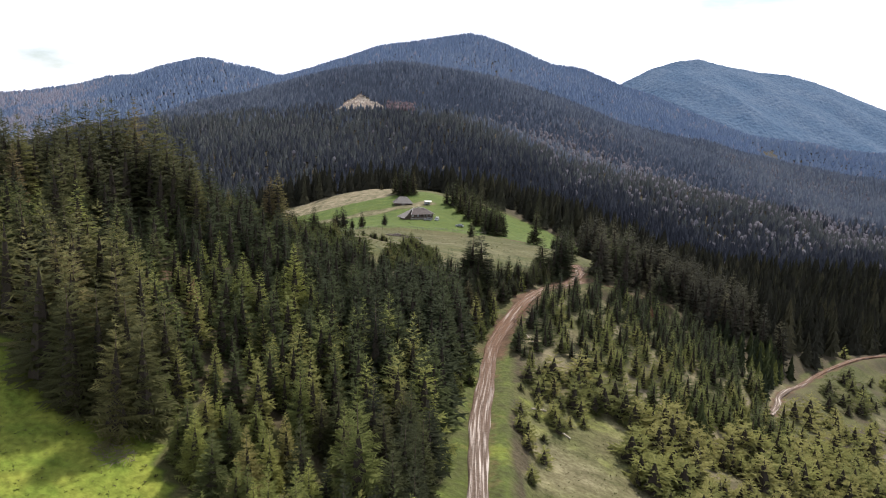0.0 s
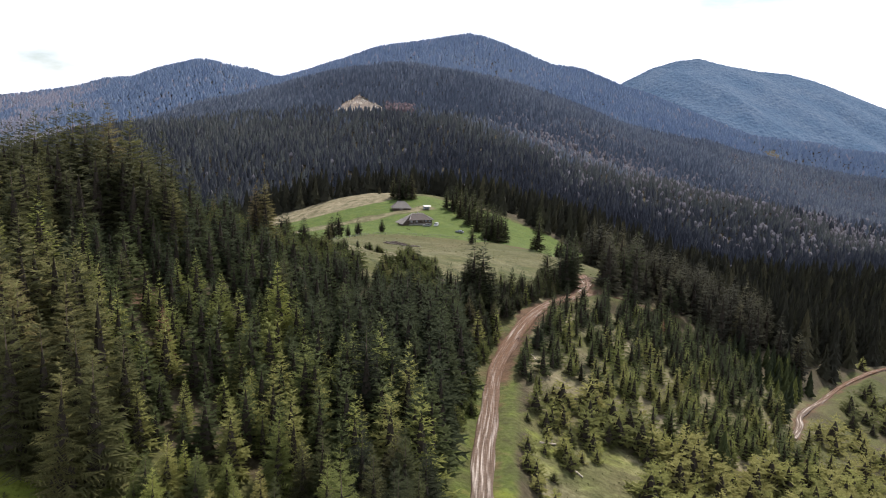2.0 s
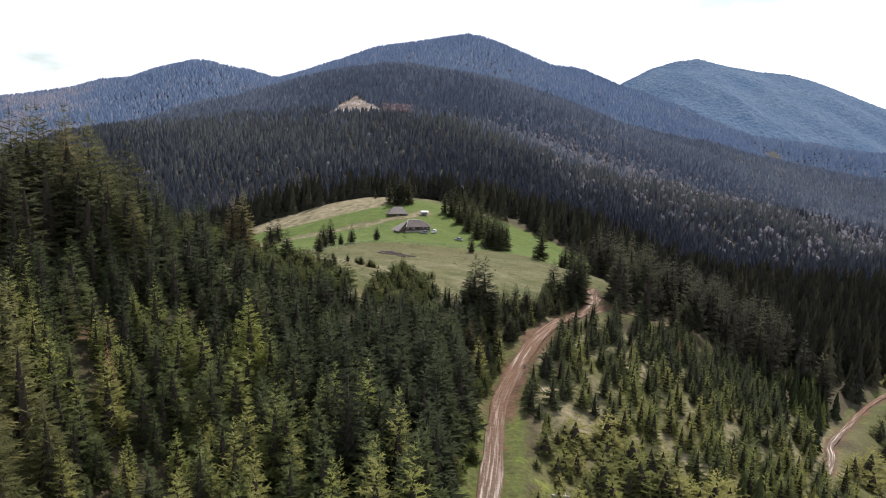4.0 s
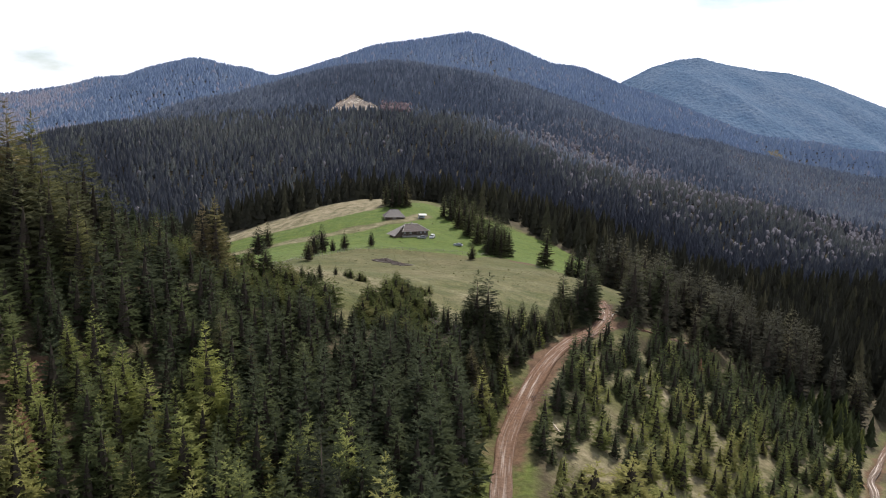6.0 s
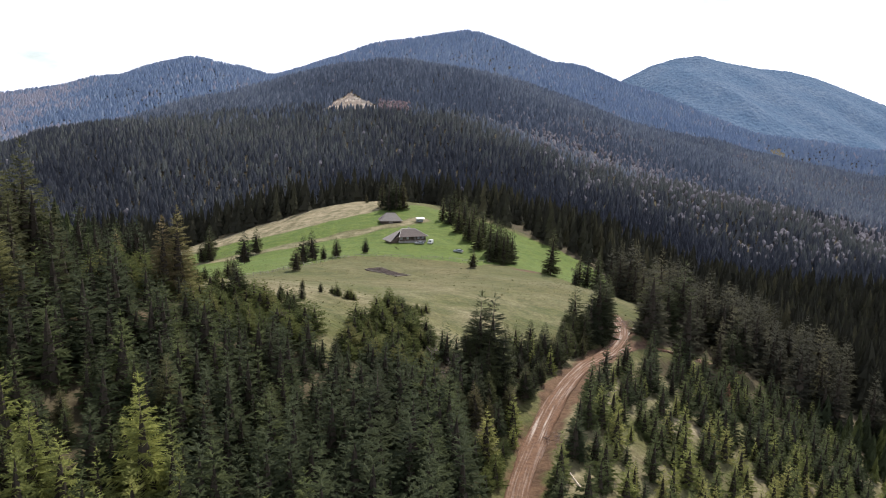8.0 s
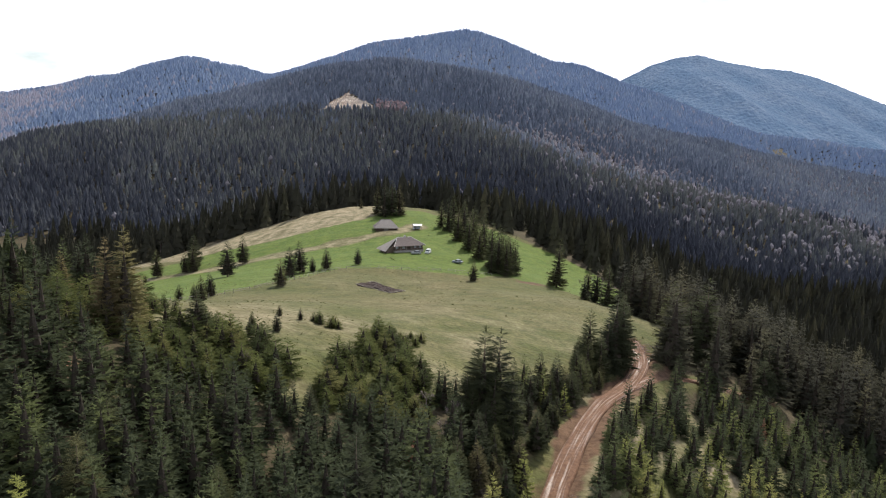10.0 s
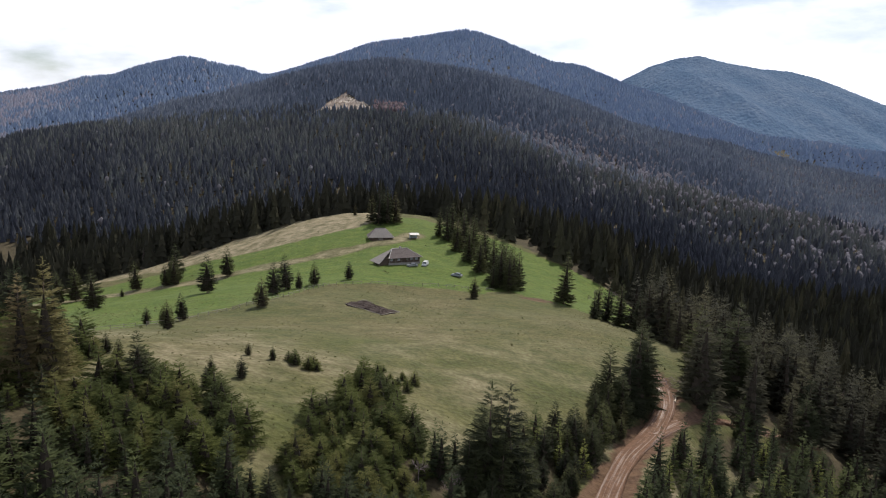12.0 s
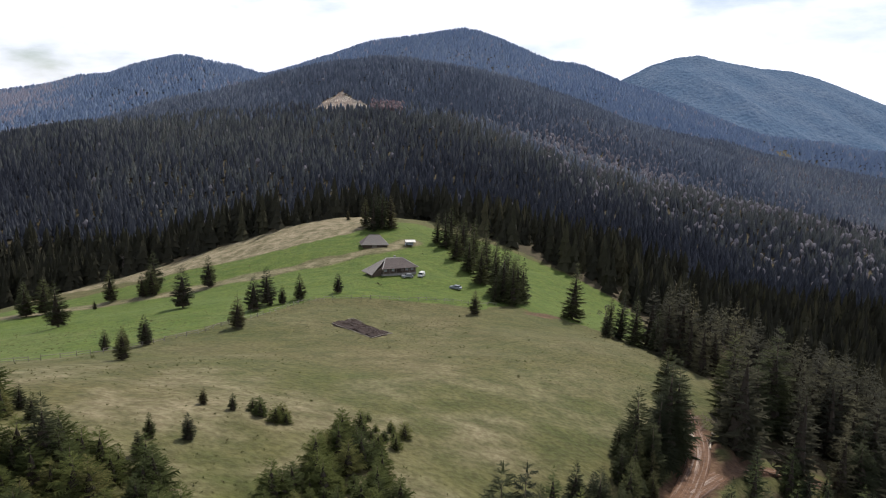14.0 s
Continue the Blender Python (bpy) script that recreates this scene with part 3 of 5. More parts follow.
# ---- trees that stand out, by their place and the height of their tips ----
# x, y, tip
WEST_OLD = [(-97, 170, 61), (-113, 205, 61), (-94, 185, 64), (-94.5, 195, 65), (-89.7, 192, 66), (-84, 189, 66), (-78.8, 190, 66.5), (-73, 185, 64.5), (-67, 178, 60), (-64, 175, 57), (-59.5, 172, 54.7),
            (-57, 170, 50), (-47.4, 205, 48.5), (-49, 203, 47), (-77, 150, 55), (-92, 160, 55), (-79, 160, 54.5), (-85, 200, 63), (-68, 135.5, 48), (-67, 141, 44), (-57, 147, 40), (-47, 111, 42),
            (-50, 104, 41), (-44, 108, 39), (-56.7, 183.6, 45), (-62, 183, 46), (-66, 222, 41), (-43, 101, 36), (-40.5, 104, 37), (-47, 106, 40), (-53, 111, 44), (-58, 116, 46), (-62, 122, 48), (-52, 121, 44), (-70, 128, 50), (-41, 113, 36)]
STAND = [(-39.5, 146.5, 36.3), (-30, 151, 38), (-11.1, 131.4, 33.8), (-8, 172.5, 33.5), (-31, 131, 31.3), (-9, 95, 30), (-28.4, 127.7, 26), (-49, 152, 37.5),
         (-32.4, 162.4, 36), (-21.3, 168.4, 30.5), (-42.6, 158, 33), (-16.8, 191.3, 30), (-24.6, 181, 34.6), (-34, 172.6, 36), (-27.4, 161.7, 31)]
ROADSIDE = [(7, 206, 35), (9.4, 207, 34.5), (6, 208.5, 31), (4.6, 205.5, 28), (11.5, 206, 27), (8.4, 203.5, 29), (32.2, 249, 27), (34.5, 247, 22), (30, 251, 20), (39.2, 256.5, 30), (41.5, 258.5, 28), (36.5, 252.5, 25), (33.5, 244.5, 18), (37.5, 253.5, 20),
            (48.3, 286, 22), (64, 277.5, 24), (60, 281, 27), (69, 283, 28), (77, 263, 13), (80, 268, 15), (42.6, 216.4, 10), (66, 212, 1.5), (78, 238.6, 0), (118, 261, -8)]
# x, y, height in the meadow
LONE = [(-62.3, 233, 9), (-38, 209, 8.5), (-52.2, 221.7, 4), (-48.8, 223, 3.4), (-45.7, 220, 3.6), (-32.9, 221.7, 3.3), (-28.9, 223.3, 3.7), (-31.4, 235.5, 2.6), (-27.2, 235, 2.6), (-31.6, 215.8, 3.2),
        (-60, 273, 7), (-117, 352, 15), (-80, 356, 14), (-90, 409, 13), (-130, 413, 13), (-50, 313, 9), (-53, 338, 11), (-51, 346, 12), (-47, 348, 6), (-43, 354, 8.5), (-33, 365, 7),
        (10.5, 351, 8), (-66, 297, 7.5), (-70, 295, 5), (-74, 294, 5), (-113, 411, 13), (-117, 412, 10), (-115, 418, 17), (-150, 402, 15), (-156, 400, 14), (-130, 400, 4), (-98, 292, 4), (-160, 405, 12)]
EDGE = [(43, 367, 20), (24, 373, 17), (21, 376, 18), (18, 374, 10), (26, 378, 18), (19, 384, 17), (22, 390, 18), (14, 396, 17), (16, 404, 18), (10, 412, 17), (12, 421, 18), (5, 428, 17), (8, 436, 19), (1, 446, 17),
        (3, 455, 18), (-3, 452, 14), (28, 382, 16), (24, 398, 17), (20, 410, 17), (17, 428, 18), (13, 444, 18), (9, 452, 17), (26, 390, 15), (55, 352, 15), (58, 346, 16), (62, 338, 14), (53, 358, 13), (50, 349, 9),
        (-33, 466, 19), (-29, 468, 20), (-25, 470, 17), (-37, 470, 15), (-31, 474, 16), (-48, 492, 6)]
placed = []
for x, y, top in WEST_OLD:
    spruce(x, y, top - float(height(x, y)), "west", 1.1)
    placed.append((x, y))
for x, y, top in STAND:
    spruce(x, y, top - float(height(x, y)), "old" if (x, y) in ((-11.1, 131.4), (-8, 172.5)) else ("lone" if y > 157 else "mid"), 1.0, LABELS["mid"], "spruces of the near stand")
    placed.append((x, y))
for x, y, top in ROADSIDE:
    spruce(x, y, max(3.0, top - float(height(x, y))), "old" if top > 15 else "lone", 1.35, "dark spruce that stands beside the dirt road", "spruces by the road")
    placed.append((x, y))
for x, y, h in LONE:
    spruce(x, y, h, "lone", 1.12, "lone dark green spruce that stands in the meadow", "lone spruces of the meadow")
    placed.append((x, y))
for x, y, h in EDGE:
    spruce(x, y, h, "old", 1.05, "tall dark spruce in the clump by the farm", "spruces by the farm")
    placed.append((x, y))

# ---- bushy young spruces at the near edge of the meadow ----
BUSHES = [([(-66, 198), (-64, 222), (-54, 228), (-47, 218), (-46, 198)], 2.5, 2.8, 6.0), ([(-43, 192), (-43, 209), (-37, 216), (-28, 213), (-22, 205), (-24, 192)], 2.4, 2.8, 5.6),
          ([(-18, 198), (-17, 212), (-14, 229), (-11, 236), (-4, 226), (-1, 212), (0, 198)], 2.2, 2.2, 4.8), ([(-25, 233), (-25, 237), (-18, 238), (-18, 234)], 1.7, 1.6, 2.6),
          ([(-11, 238), (-11, 242), (-7, 242), (-2, 237), (-3, 233), (-7, 232)], 2.2, 1.4, 2.6)]
for poly, step, low, high in BUSHES:
    x0, x1 = min(p[0] for p in poly), max(p[0] for p in poly)
    y0, y1 = min(p[1] for p in poly), max(p[1] for p in poly)
    bx, by = scatter(x0, x1, y0, y1, step)
    ok = inside(poly, bx, by)
    for x, y in zip(bx[ok], by[ok]):
        spruce(float(x), float(y), float(low + (high - low) * rng.uniform(0, 1) ** 1.7 * 1.25), "young", 1.1, "bushy young spruce at the edge of the meadow", "young spruces at the meadow's edge")
        placed.append((x, y))

# ---- dark spruces that crowd the bank above the road ----
BANK = [(-2, 190), (0, 200), (6, 212), (14, 224), (22, 234), (30, 246), (36, 254), (38, 246), (28, 231), (20, 216), (14, 202), (9, 188)]
bx, by = scatter(-3, 40, 186, 256, 3.1)
ok = inside(BANK, bx, by) & (along(ROAD, bx, by)[0] > 3.4)
for x, y in zip(bx[ok], by[ok]):
    spruce(float(x), float(y), float(rng.uniform(3.5, 9.5)), "lone", 1.0, "dark spruce on the bank above the dirt road", "spruces by the road")
    placed.append((x, y))

# ---- small spruces along the road's edge ----
for k in range(24):
    y = 146 + 1.9 * k + float(rng.uniform(-0.8, 0.8))
    x = float(np.interp(y, [p[1] for p in ROAD], [p[0] for p in ROAD])) - float(rng.uniform(3.4, 6.2))
    spruce(x, y, float(rng.uniform(1.8, 5.5)), "young", 0.95, "young spruce at the edge of the dirt road", "young spruces by the road")
    placed.append((x, y))

# ---- the rest of the near woods ----
gx, gy = scatter(-300, 420, 0, 640, 3.4)
keep = (np.abs(gx) < np.maximum(22 + 0.70 * (gy - 5), 96)) & (np.hypot(gx, gy - 12) > 6) & ~inside(MEADOW, gx, gy) & ~inside(WEST_GRASS, gx, gy) & (~inside(EAST_GRASS, gx, gy) | (rng.uniform(0, 1, len(gx)) < 0.30))
keep &= (along(ROAD, gx, gy)[0] > np.where(gx < np.interp(gy, [p[1] for p in ROAD], [p[0] for p in ROAD]), 7.5 - 4.2 * smooth(150, 180, gy), 4.8 + 4.0 * (1 - smooth(160, 180, gy)) * ~inside(YOUNG, gx, gy))) & (along([(x - 6, y - 12, z) for x, y, z in TRACK[3:]], gx, gy)[0] > 5.0) & (along(TRACK, gx, gy)[0] > 4.0) & (along(SIDE, gx, gy)[0] > 2.8)
for poly, *_ in BUSHES:
    keep &= ~inside(poly, gx, gy)
gx, gy = gx[keep], gy[keep]
thin = rng.uniform(0, 1, len(gx))
young = inside(YOUNG, gx, gy) | inside(EAST_GRASS, gx, gy)
clump = fbm(gx, gy, 16, 2, 21)
tall_east = ~young & (gx > 50) & (gy > 258)
back = (gy > 400) | ((gx < -100) & (gy > 300))
old_west = inside(OLD_HILL, gx, gy) | inside(OLD_CLUMP, gx, gy)
rim = ~young & (gx > 0) & (gy > 300)
big = tall_east | back | old_west | rim
east_fill = smooth(26, 44, gx + 0.25 * (gy - 130))
keep = np.where(young, thin < np.clip(0.26 + 0.28 * smooth(132, 150, gy) + 0.60 * clump + np.where((gx > 42) & (gy < 228), 0.50, 0.62) * east_fill, 0.05, 0.95), np.where(tall_east, thin < np.clip(0.22 + 0.30 * clump, 0.04, 0.5), np.where(big, thin < np.where(gy > 470, 0.28, 0.36), thin < np.where(gx > 8, np.where((gx > 34) & (gy < 215), 0.60, 0.78), np.where(gy < 114, 0.62, np.where(gy > 165, 0.97, 0.86))))))
for x, y, r in GLADES:
    keep &= np.hypot(gx - x, gy - y) > r
for x, y in placed:
    keep &= np.hypot(gx - x, gy - y) > 1.6
gx, gy, young, big, clump, old_west = gx[keep], gy[keep], young[keep], big[keep], clump[keep], old_west[keep]
u = rng.uniform(0, 1, len(gx))
fill = smooth(26, 44, gx + 0.25 * (gy - 130))
gz = height(gx, gy)
canopy = np.interp(gy, [70, 95, 112, 132, 150, 172, 195, 215], [22, 25, 27.5, 32, 34, 32, 29.5, 27]) + 0.12 * np.maximum(0, -25 - gx)
stand = np.clip((canopy - gz) * (0.58 + 0.46 * u), 4.0, 19)
stand = np.where((gx < -20) & (gy > 158), np.maximum(stand, np.where(gy > 184, 4.5 + 5.0 * u, 6.0 + 6.5 * u)), stand)
stand = np.where((gx < -45) | (gy > 215) | (gx > 4), np.where(gx > 4, 4.5 + 5.5 * u, 5.5 + 8.5 * u), stand)
hh = np.where(young, 1.4 + 2.8 * u ** 1.6 + 1.3 * np.clip(clump, 0, 1) + (1.2 + 3.6 * u) * fill, np.where(big, 13 + 11 * u, stand))
hh = np.where(old_west, 14 + 10 * u, hh)
gz = height(gx, gy) - 0.15
# shade over the upper stands is put into the trees' colour as lower tint
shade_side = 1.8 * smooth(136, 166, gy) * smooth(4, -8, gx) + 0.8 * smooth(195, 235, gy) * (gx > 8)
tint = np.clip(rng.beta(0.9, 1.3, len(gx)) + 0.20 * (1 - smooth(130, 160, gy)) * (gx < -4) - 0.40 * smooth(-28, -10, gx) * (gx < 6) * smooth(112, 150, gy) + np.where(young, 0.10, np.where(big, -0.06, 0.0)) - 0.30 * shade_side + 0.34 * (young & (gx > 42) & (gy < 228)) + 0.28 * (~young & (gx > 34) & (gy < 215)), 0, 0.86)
near = np.zeros(len(gx), bool)
order = np.argsort(gy + 0.25 * np.abs(gx))
order = order[(gy[order] > 84) & (np.abs(gx[order]) < 22 + 0.70 * (gy[order] - 5))][:130]
near[order] = True
for i in np.flatnonzero(near):
    spruce(float(gx[i]), float(gy[i]), float(hh[i]), "young" if young[i] else ("west" if big[i] else ("deep" if gx[i] > -12 + 8 * math.sin(1.3 * i) else "mid")), 1.0 + 0.12 * math.sin(i))
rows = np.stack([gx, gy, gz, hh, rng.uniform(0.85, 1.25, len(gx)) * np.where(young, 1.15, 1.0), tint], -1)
half_grown = ~near & ~young & ~big
front_row = half_grown & (gy > 78) & (gy < 168) & (gx < 12) & (np.abs(gx) < 22 + 0.70 * (gy - 5))
second_row = half_grown & (gy >= 168) & (gy < 262) & (gx > -72) & (gx < 96)
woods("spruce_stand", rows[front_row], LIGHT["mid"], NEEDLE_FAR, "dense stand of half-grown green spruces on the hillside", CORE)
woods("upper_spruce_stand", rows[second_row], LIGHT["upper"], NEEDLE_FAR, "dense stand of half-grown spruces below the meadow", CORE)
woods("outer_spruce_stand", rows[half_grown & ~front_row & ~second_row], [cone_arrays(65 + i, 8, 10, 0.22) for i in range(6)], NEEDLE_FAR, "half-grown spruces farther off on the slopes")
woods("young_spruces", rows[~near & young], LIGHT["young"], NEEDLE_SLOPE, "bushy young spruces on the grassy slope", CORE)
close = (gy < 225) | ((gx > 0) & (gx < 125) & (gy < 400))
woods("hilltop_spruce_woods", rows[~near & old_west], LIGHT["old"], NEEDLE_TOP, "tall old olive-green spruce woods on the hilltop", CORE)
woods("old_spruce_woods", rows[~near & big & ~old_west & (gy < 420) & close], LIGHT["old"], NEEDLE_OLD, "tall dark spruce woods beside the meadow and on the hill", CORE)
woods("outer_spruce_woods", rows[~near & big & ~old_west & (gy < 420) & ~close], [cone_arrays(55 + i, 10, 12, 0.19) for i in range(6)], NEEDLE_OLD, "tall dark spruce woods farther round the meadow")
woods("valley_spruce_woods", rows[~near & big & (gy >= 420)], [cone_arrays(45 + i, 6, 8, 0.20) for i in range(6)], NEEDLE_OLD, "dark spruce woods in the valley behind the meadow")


BARE_CROWN = foliage("bare_crowns", (0.24, 0.225, 0.250), (0.34, 0.320, 0.345), (0.45, 0.425, 0.445), (0.56, 0.530, 0.540), "tint")

# ---- wooded mountains ----
def round_arrays(seed):
    """A leafless broad-leaved crown far off: a ragged egg."""
    g = np.random.default_rng(seed)
    co, tri = [(0, 0, 0.05)], []
    for z, r in ((0.3, 0.2), (0.6, 0.28), (0.85, 0.16)):
        co += [(math.cos(6.283 * i / 5 + z * 3) * r * g.uniform(0.6, 1.2), math.sin(6.283 * i / 5 + z * 3) * r * g.uniform(0.6, 1.2), z + g.uniform(-0.08, 0.08)) for i in range(5)]
    co.append((0, 0, 1.0))
    for i in range(5):
        j = (i + 1) % 5
        tri += [(0, 1 + j, 1 + i), (1 + i, 1 + j, 6 + i), (6 + i, 1 + j, 6 + j), (6 + i, 6 + j, 11 + i), (11 + i, 6 + j, 11 + j), (11 + i, 11 + j, 16)]
    return np.array(co), np.array(tri)


def slope_trees(y0, y1, step, spread, tall, mask=None):
    x, y = scatter(-spread * y1, spread * y1, y0, y1, step)
    ok = np.abs(x) < spread * (y - 60)
    ok &= height(x, y + 8) - height(x, y - 8) > (-7 if y0 < 1000 else -30)
    ok &= ~inside(FELLED, x, y) & (~inside(FELLED_EAST, x, y) | (rng.uniform(0, 1, len(x)) < 0.16)) & ~inside(MEADOW, x, y) & (height(x, y) > -66)
    x, y = x[ok], y[ok]
    n = len(x)
    h = tall * rng.uniform(0.6, 1.15, n)
    patch = fbm(x, y, 190, 3, 31)
    tint = np.clip(0.10 + rng.beta(1.1, 1.5, n) * 0.66 + 0.16 * patch, 0, 0.80)
    return np.stack([x, y, height(x, y) - 0.3, h, rng.uniform(0.85, 1.3, n), tint], -1), patch


rows, patch = slope_trees(640, 1530, 5.3, 0.70, 12.0)
crest = along(SPUR[6:], rows[:, 0], rows[:, 1] - 12)[0]
leafless = rng.uniform(0, 1, len(rows)) < 0.012 + 0.24 * smooth(-0.3, 0.4, patch) * smooth(-60, 200, rows[:, 0]) + 0.40 * (1 - smooth(18, 80, crest)) * smooth(20, 200, rows[:, 0])
# tint also rises with distance, as part of the painted haze
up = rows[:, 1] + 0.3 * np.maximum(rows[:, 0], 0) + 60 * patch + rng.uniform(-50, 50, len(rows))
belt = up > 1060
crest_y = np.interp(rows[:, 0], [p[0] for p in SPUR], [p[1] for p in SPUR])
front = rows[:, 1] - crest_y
# sunlight on the spur crest and shade behind it, painted in as tint
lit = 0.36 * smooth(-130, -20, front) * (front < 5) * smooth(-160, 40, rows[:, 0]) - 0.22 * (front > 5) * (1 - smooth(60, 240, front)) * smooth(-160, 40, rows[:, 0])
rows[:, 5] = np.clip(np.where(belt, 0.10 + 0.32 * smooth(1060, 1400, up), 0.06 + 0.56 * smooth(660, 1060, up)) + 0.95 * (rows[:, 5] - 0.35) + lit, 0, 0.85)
woods("mountain_spruce_woods", rows[~leafless & ~belt], [cone_arrays(70 + i, 3, 5, 0.23) for i in range(6)], NEEDLE_HILL_HAZE, "dense dark spruce forest on the mountain slope")
woods("shoulder_spruce_woods", rows[~leafless & belt], [cone_arrays(75 + i, 2, 4, 0.26) for i in range(6)], NEEDLE_SHOULDER_HAZE, "spruce forest on the mountain shoulder, greyed with painted haze")
bare = rows[leafless]
bare[:, 3] *= 0.62
bare[:, 4] *= 1.25
bare[:, 5] = rng.uniform(0.2, 0.8, len(bare))
woods("bare_broadleaf_woods", bare, [round_arrays(80 + i) for i in range(4)], BARE_CROWN, "grey leafless broad-leaved trees among the spruces")
rows, patch = slope_trees(1560, 2640, 9.4, 0.72, 15)
rows[:, 5] = np.where(rng.uniform(0, 1, len(rows)) < 0.03 + 0.85 * smooth(-0.3, 0.4, patch) * smooth(500, 800, -rows[:, 0]) * smooth(-200, -90, -rows[:, 2]), rng.uniform(0.88, 1.0, len(rows)), rows[:, 5])
woods("summit_spruce_woods", rows, [cone_arrays(90 + i, 1, 5, 0.40) for i in range(6)], NEEDLE_PEAK_HAZE, "spruce forest on the far mountain, tinted blue for haze")

# a patch of reddish larches beside the felled slope, colour paled for haze
lx, ly = scatter(-104, -64, 1080, 1130, 4.2)
woods("larch_trees", np.stack([lx, ly, height(lx, ly) - 0.3, rng.uniform(8, 12, len(lx)), rng.uniform(0.9, 1.3, len(lx)), rng.uniform(0, 1, len(lx))], -1),
      [round_arrays(86 + i) for i in range(3)], foliage("larch_twigs_haze", (0.22, 0.165, 0.180), (0.31, 0.235, 0.245), (0.40, 0.300, 0.305), (0.48, 0.370, 0.365), "tint"),
      "reddish leafless larches beside the felled patch")

# ---- the far blue mountain ----
CREST = [(400, 120), (674, 200), (963, 352), (1153, 455), (1300, 505), (1437, 525), (1540, 500), (1645, 482), (1800, 462), (1978, 450), (2120, 420), (2251, 380), (2556, 275), (3200, 150)]


def far_height(x, y):
    c = np.interp(x, [p[0] for p in CREST], [p[1] for p in CREST])
    gullies = 1 - np.abs(fbm(x * 1.0 + y * 0.35, y * 0.35, 520, 3, 51))
    d = np.maximum(4400 - y, (y - 4400) * 1.5)
    return c - 0.42 * d + 60 * (gullies - 0.6) * 0.8 * smooth(0, 250, d) + 4 * (hash2(np.round(x), np.round(y), 61) - 0.5)


me, fx, fy = grid_mesh("far_mountain", np.arange(500, 2901, 9.0), np.concatenate([np.arange(3000, 3400, 40.0), np.arange(3400, 4421, 16.0), [4480, 4600]]), far_height)
# haze over this slope is its blue base colour plus a weak blue emission
FAR_HAZE, nt, ln, b = material("far_haze_slope", 1.0)
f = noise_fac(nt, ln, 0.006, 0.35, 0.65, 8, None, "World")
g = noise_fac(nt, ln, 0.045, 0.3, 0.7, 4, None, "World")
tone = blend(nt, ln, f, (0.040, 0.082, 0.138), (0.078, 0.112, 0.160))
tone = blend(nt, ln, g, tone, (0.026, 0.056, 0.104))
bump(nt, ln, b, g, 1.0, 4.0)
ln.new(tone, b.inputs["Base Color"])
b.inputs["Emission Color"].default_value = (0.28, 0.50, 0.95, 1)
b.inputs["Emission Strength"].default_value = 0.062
me.materials.append(FAR_HAZE)
tagged(new("backdrop", me), "distant wooded mountain, painted blue and faintly glowing for haze", "mountain", kind="structure")


# ---- dirt roads ----
def mud_material():
    """Churned wet mud: wheel ruts run along the road and shine where water stands. Their glints are also painted pale.
    """
    m, nt, ln, b = material("wet_mud", 0.6)
    at = nt.new("ShaderNodeAttribute")
    at.attribute_name = "lane"
    mp = nt.new("ShaderNodeMapping")
    mp.inputs["Scale"].default_value = (2.7, 0.07, 1)
    ln.new(at.outputs["Vector"], mp.inputs[0])
    streak = nt.new("ShaderNodeTexNoise")
    streak.inputs["Scale"].default_value, streak.inputs["Detail"].default_value = 1.0, 6
    ln.new(mp.outputs[0], streak.inputs["Vector"])
    lumps = noise_fac(nt, ln, 1.4, 0.3, 0.7, 6, None, "World")
    big = noise_fac(nt, ln, 0.06, 0.35, 0.65, 3, None, "World")
    base = blend(nt, ln, lumps, (0.070, 0.049, 0.037), (0.150, 0.110, 0.086))
    base = blend(nt, ln, big, base, (0.110, 0.076, 0.057))
    run = nt.new("ShaderNodeSeparateXYZ")
    ln.new(at.outputs["Vector"], run.inputs[0])
    red = nt.new("ShaderNodeMapRange")
    red.inputs["From Min"].default_value, red.inputs["From Max"].default_value = 85, 150
    ln.new(run.outputs[1], red.inputs["Value"])
    base = blend(nt, ln, red.outputs[0], base, blend(nt, ln, lumps, (0.084, 0.044, 0.027), (0.145, 0.080, 0.048)))
    sr = nt.new("ShaderNodeMapRange")
    sr.inputs["From Min"].default_value, sr.inputs["From Max"].default_value = 0.50, 0.64
    ln.new(streak.outputs[0], sr.inputs["Value"])
    less = nt.new("ShaderNodeMapRange")
    less.inputs["From Min"].default_value, less.inputs["From Max"].default_value = 75, 135
    less.inputs["To Min"].default_value, less.inputs["To Max"].default_value = 1.0, 0.18
    ln.new(run.outputs[1], less.inputs["Value"])
    wet = nt.new("ShaderNodeMath")
    wet.operation = "MULTIPLY"
    ln.new(sr.outputs[0], wet.inputs[0])
    ln.new(less.outputs[0], wet.inputs[1])
    # pale streak colour adds glints to the ruts, weaker farther up the road
    ln.new(blend(nt, ln, wet.outputs[0], base, (0.500, 0.425, 0.380)), b.inputs["Base Color"])
    rr = nt.new("ShaderNodeMapRange")
    rr.inputs["From Min"].default_value, rr.inputs["From Max"].default_value = 0.50, 0.64
    rr.inputs["To Min"].default_value, rr.inputs["To Max"].default_value = 0.85, 0.34
    ln.new(streak.outputs[0], rr.inputs["Value"])
    ln.new(rr.outputs[0], b.inputs["Roughness"])
    b.inputs["Specular IOR Level"].default_value = 0.18
    bump(nt, ln, b, lumps, 0.8, 0.10)
    return m


MUD = mud_material()


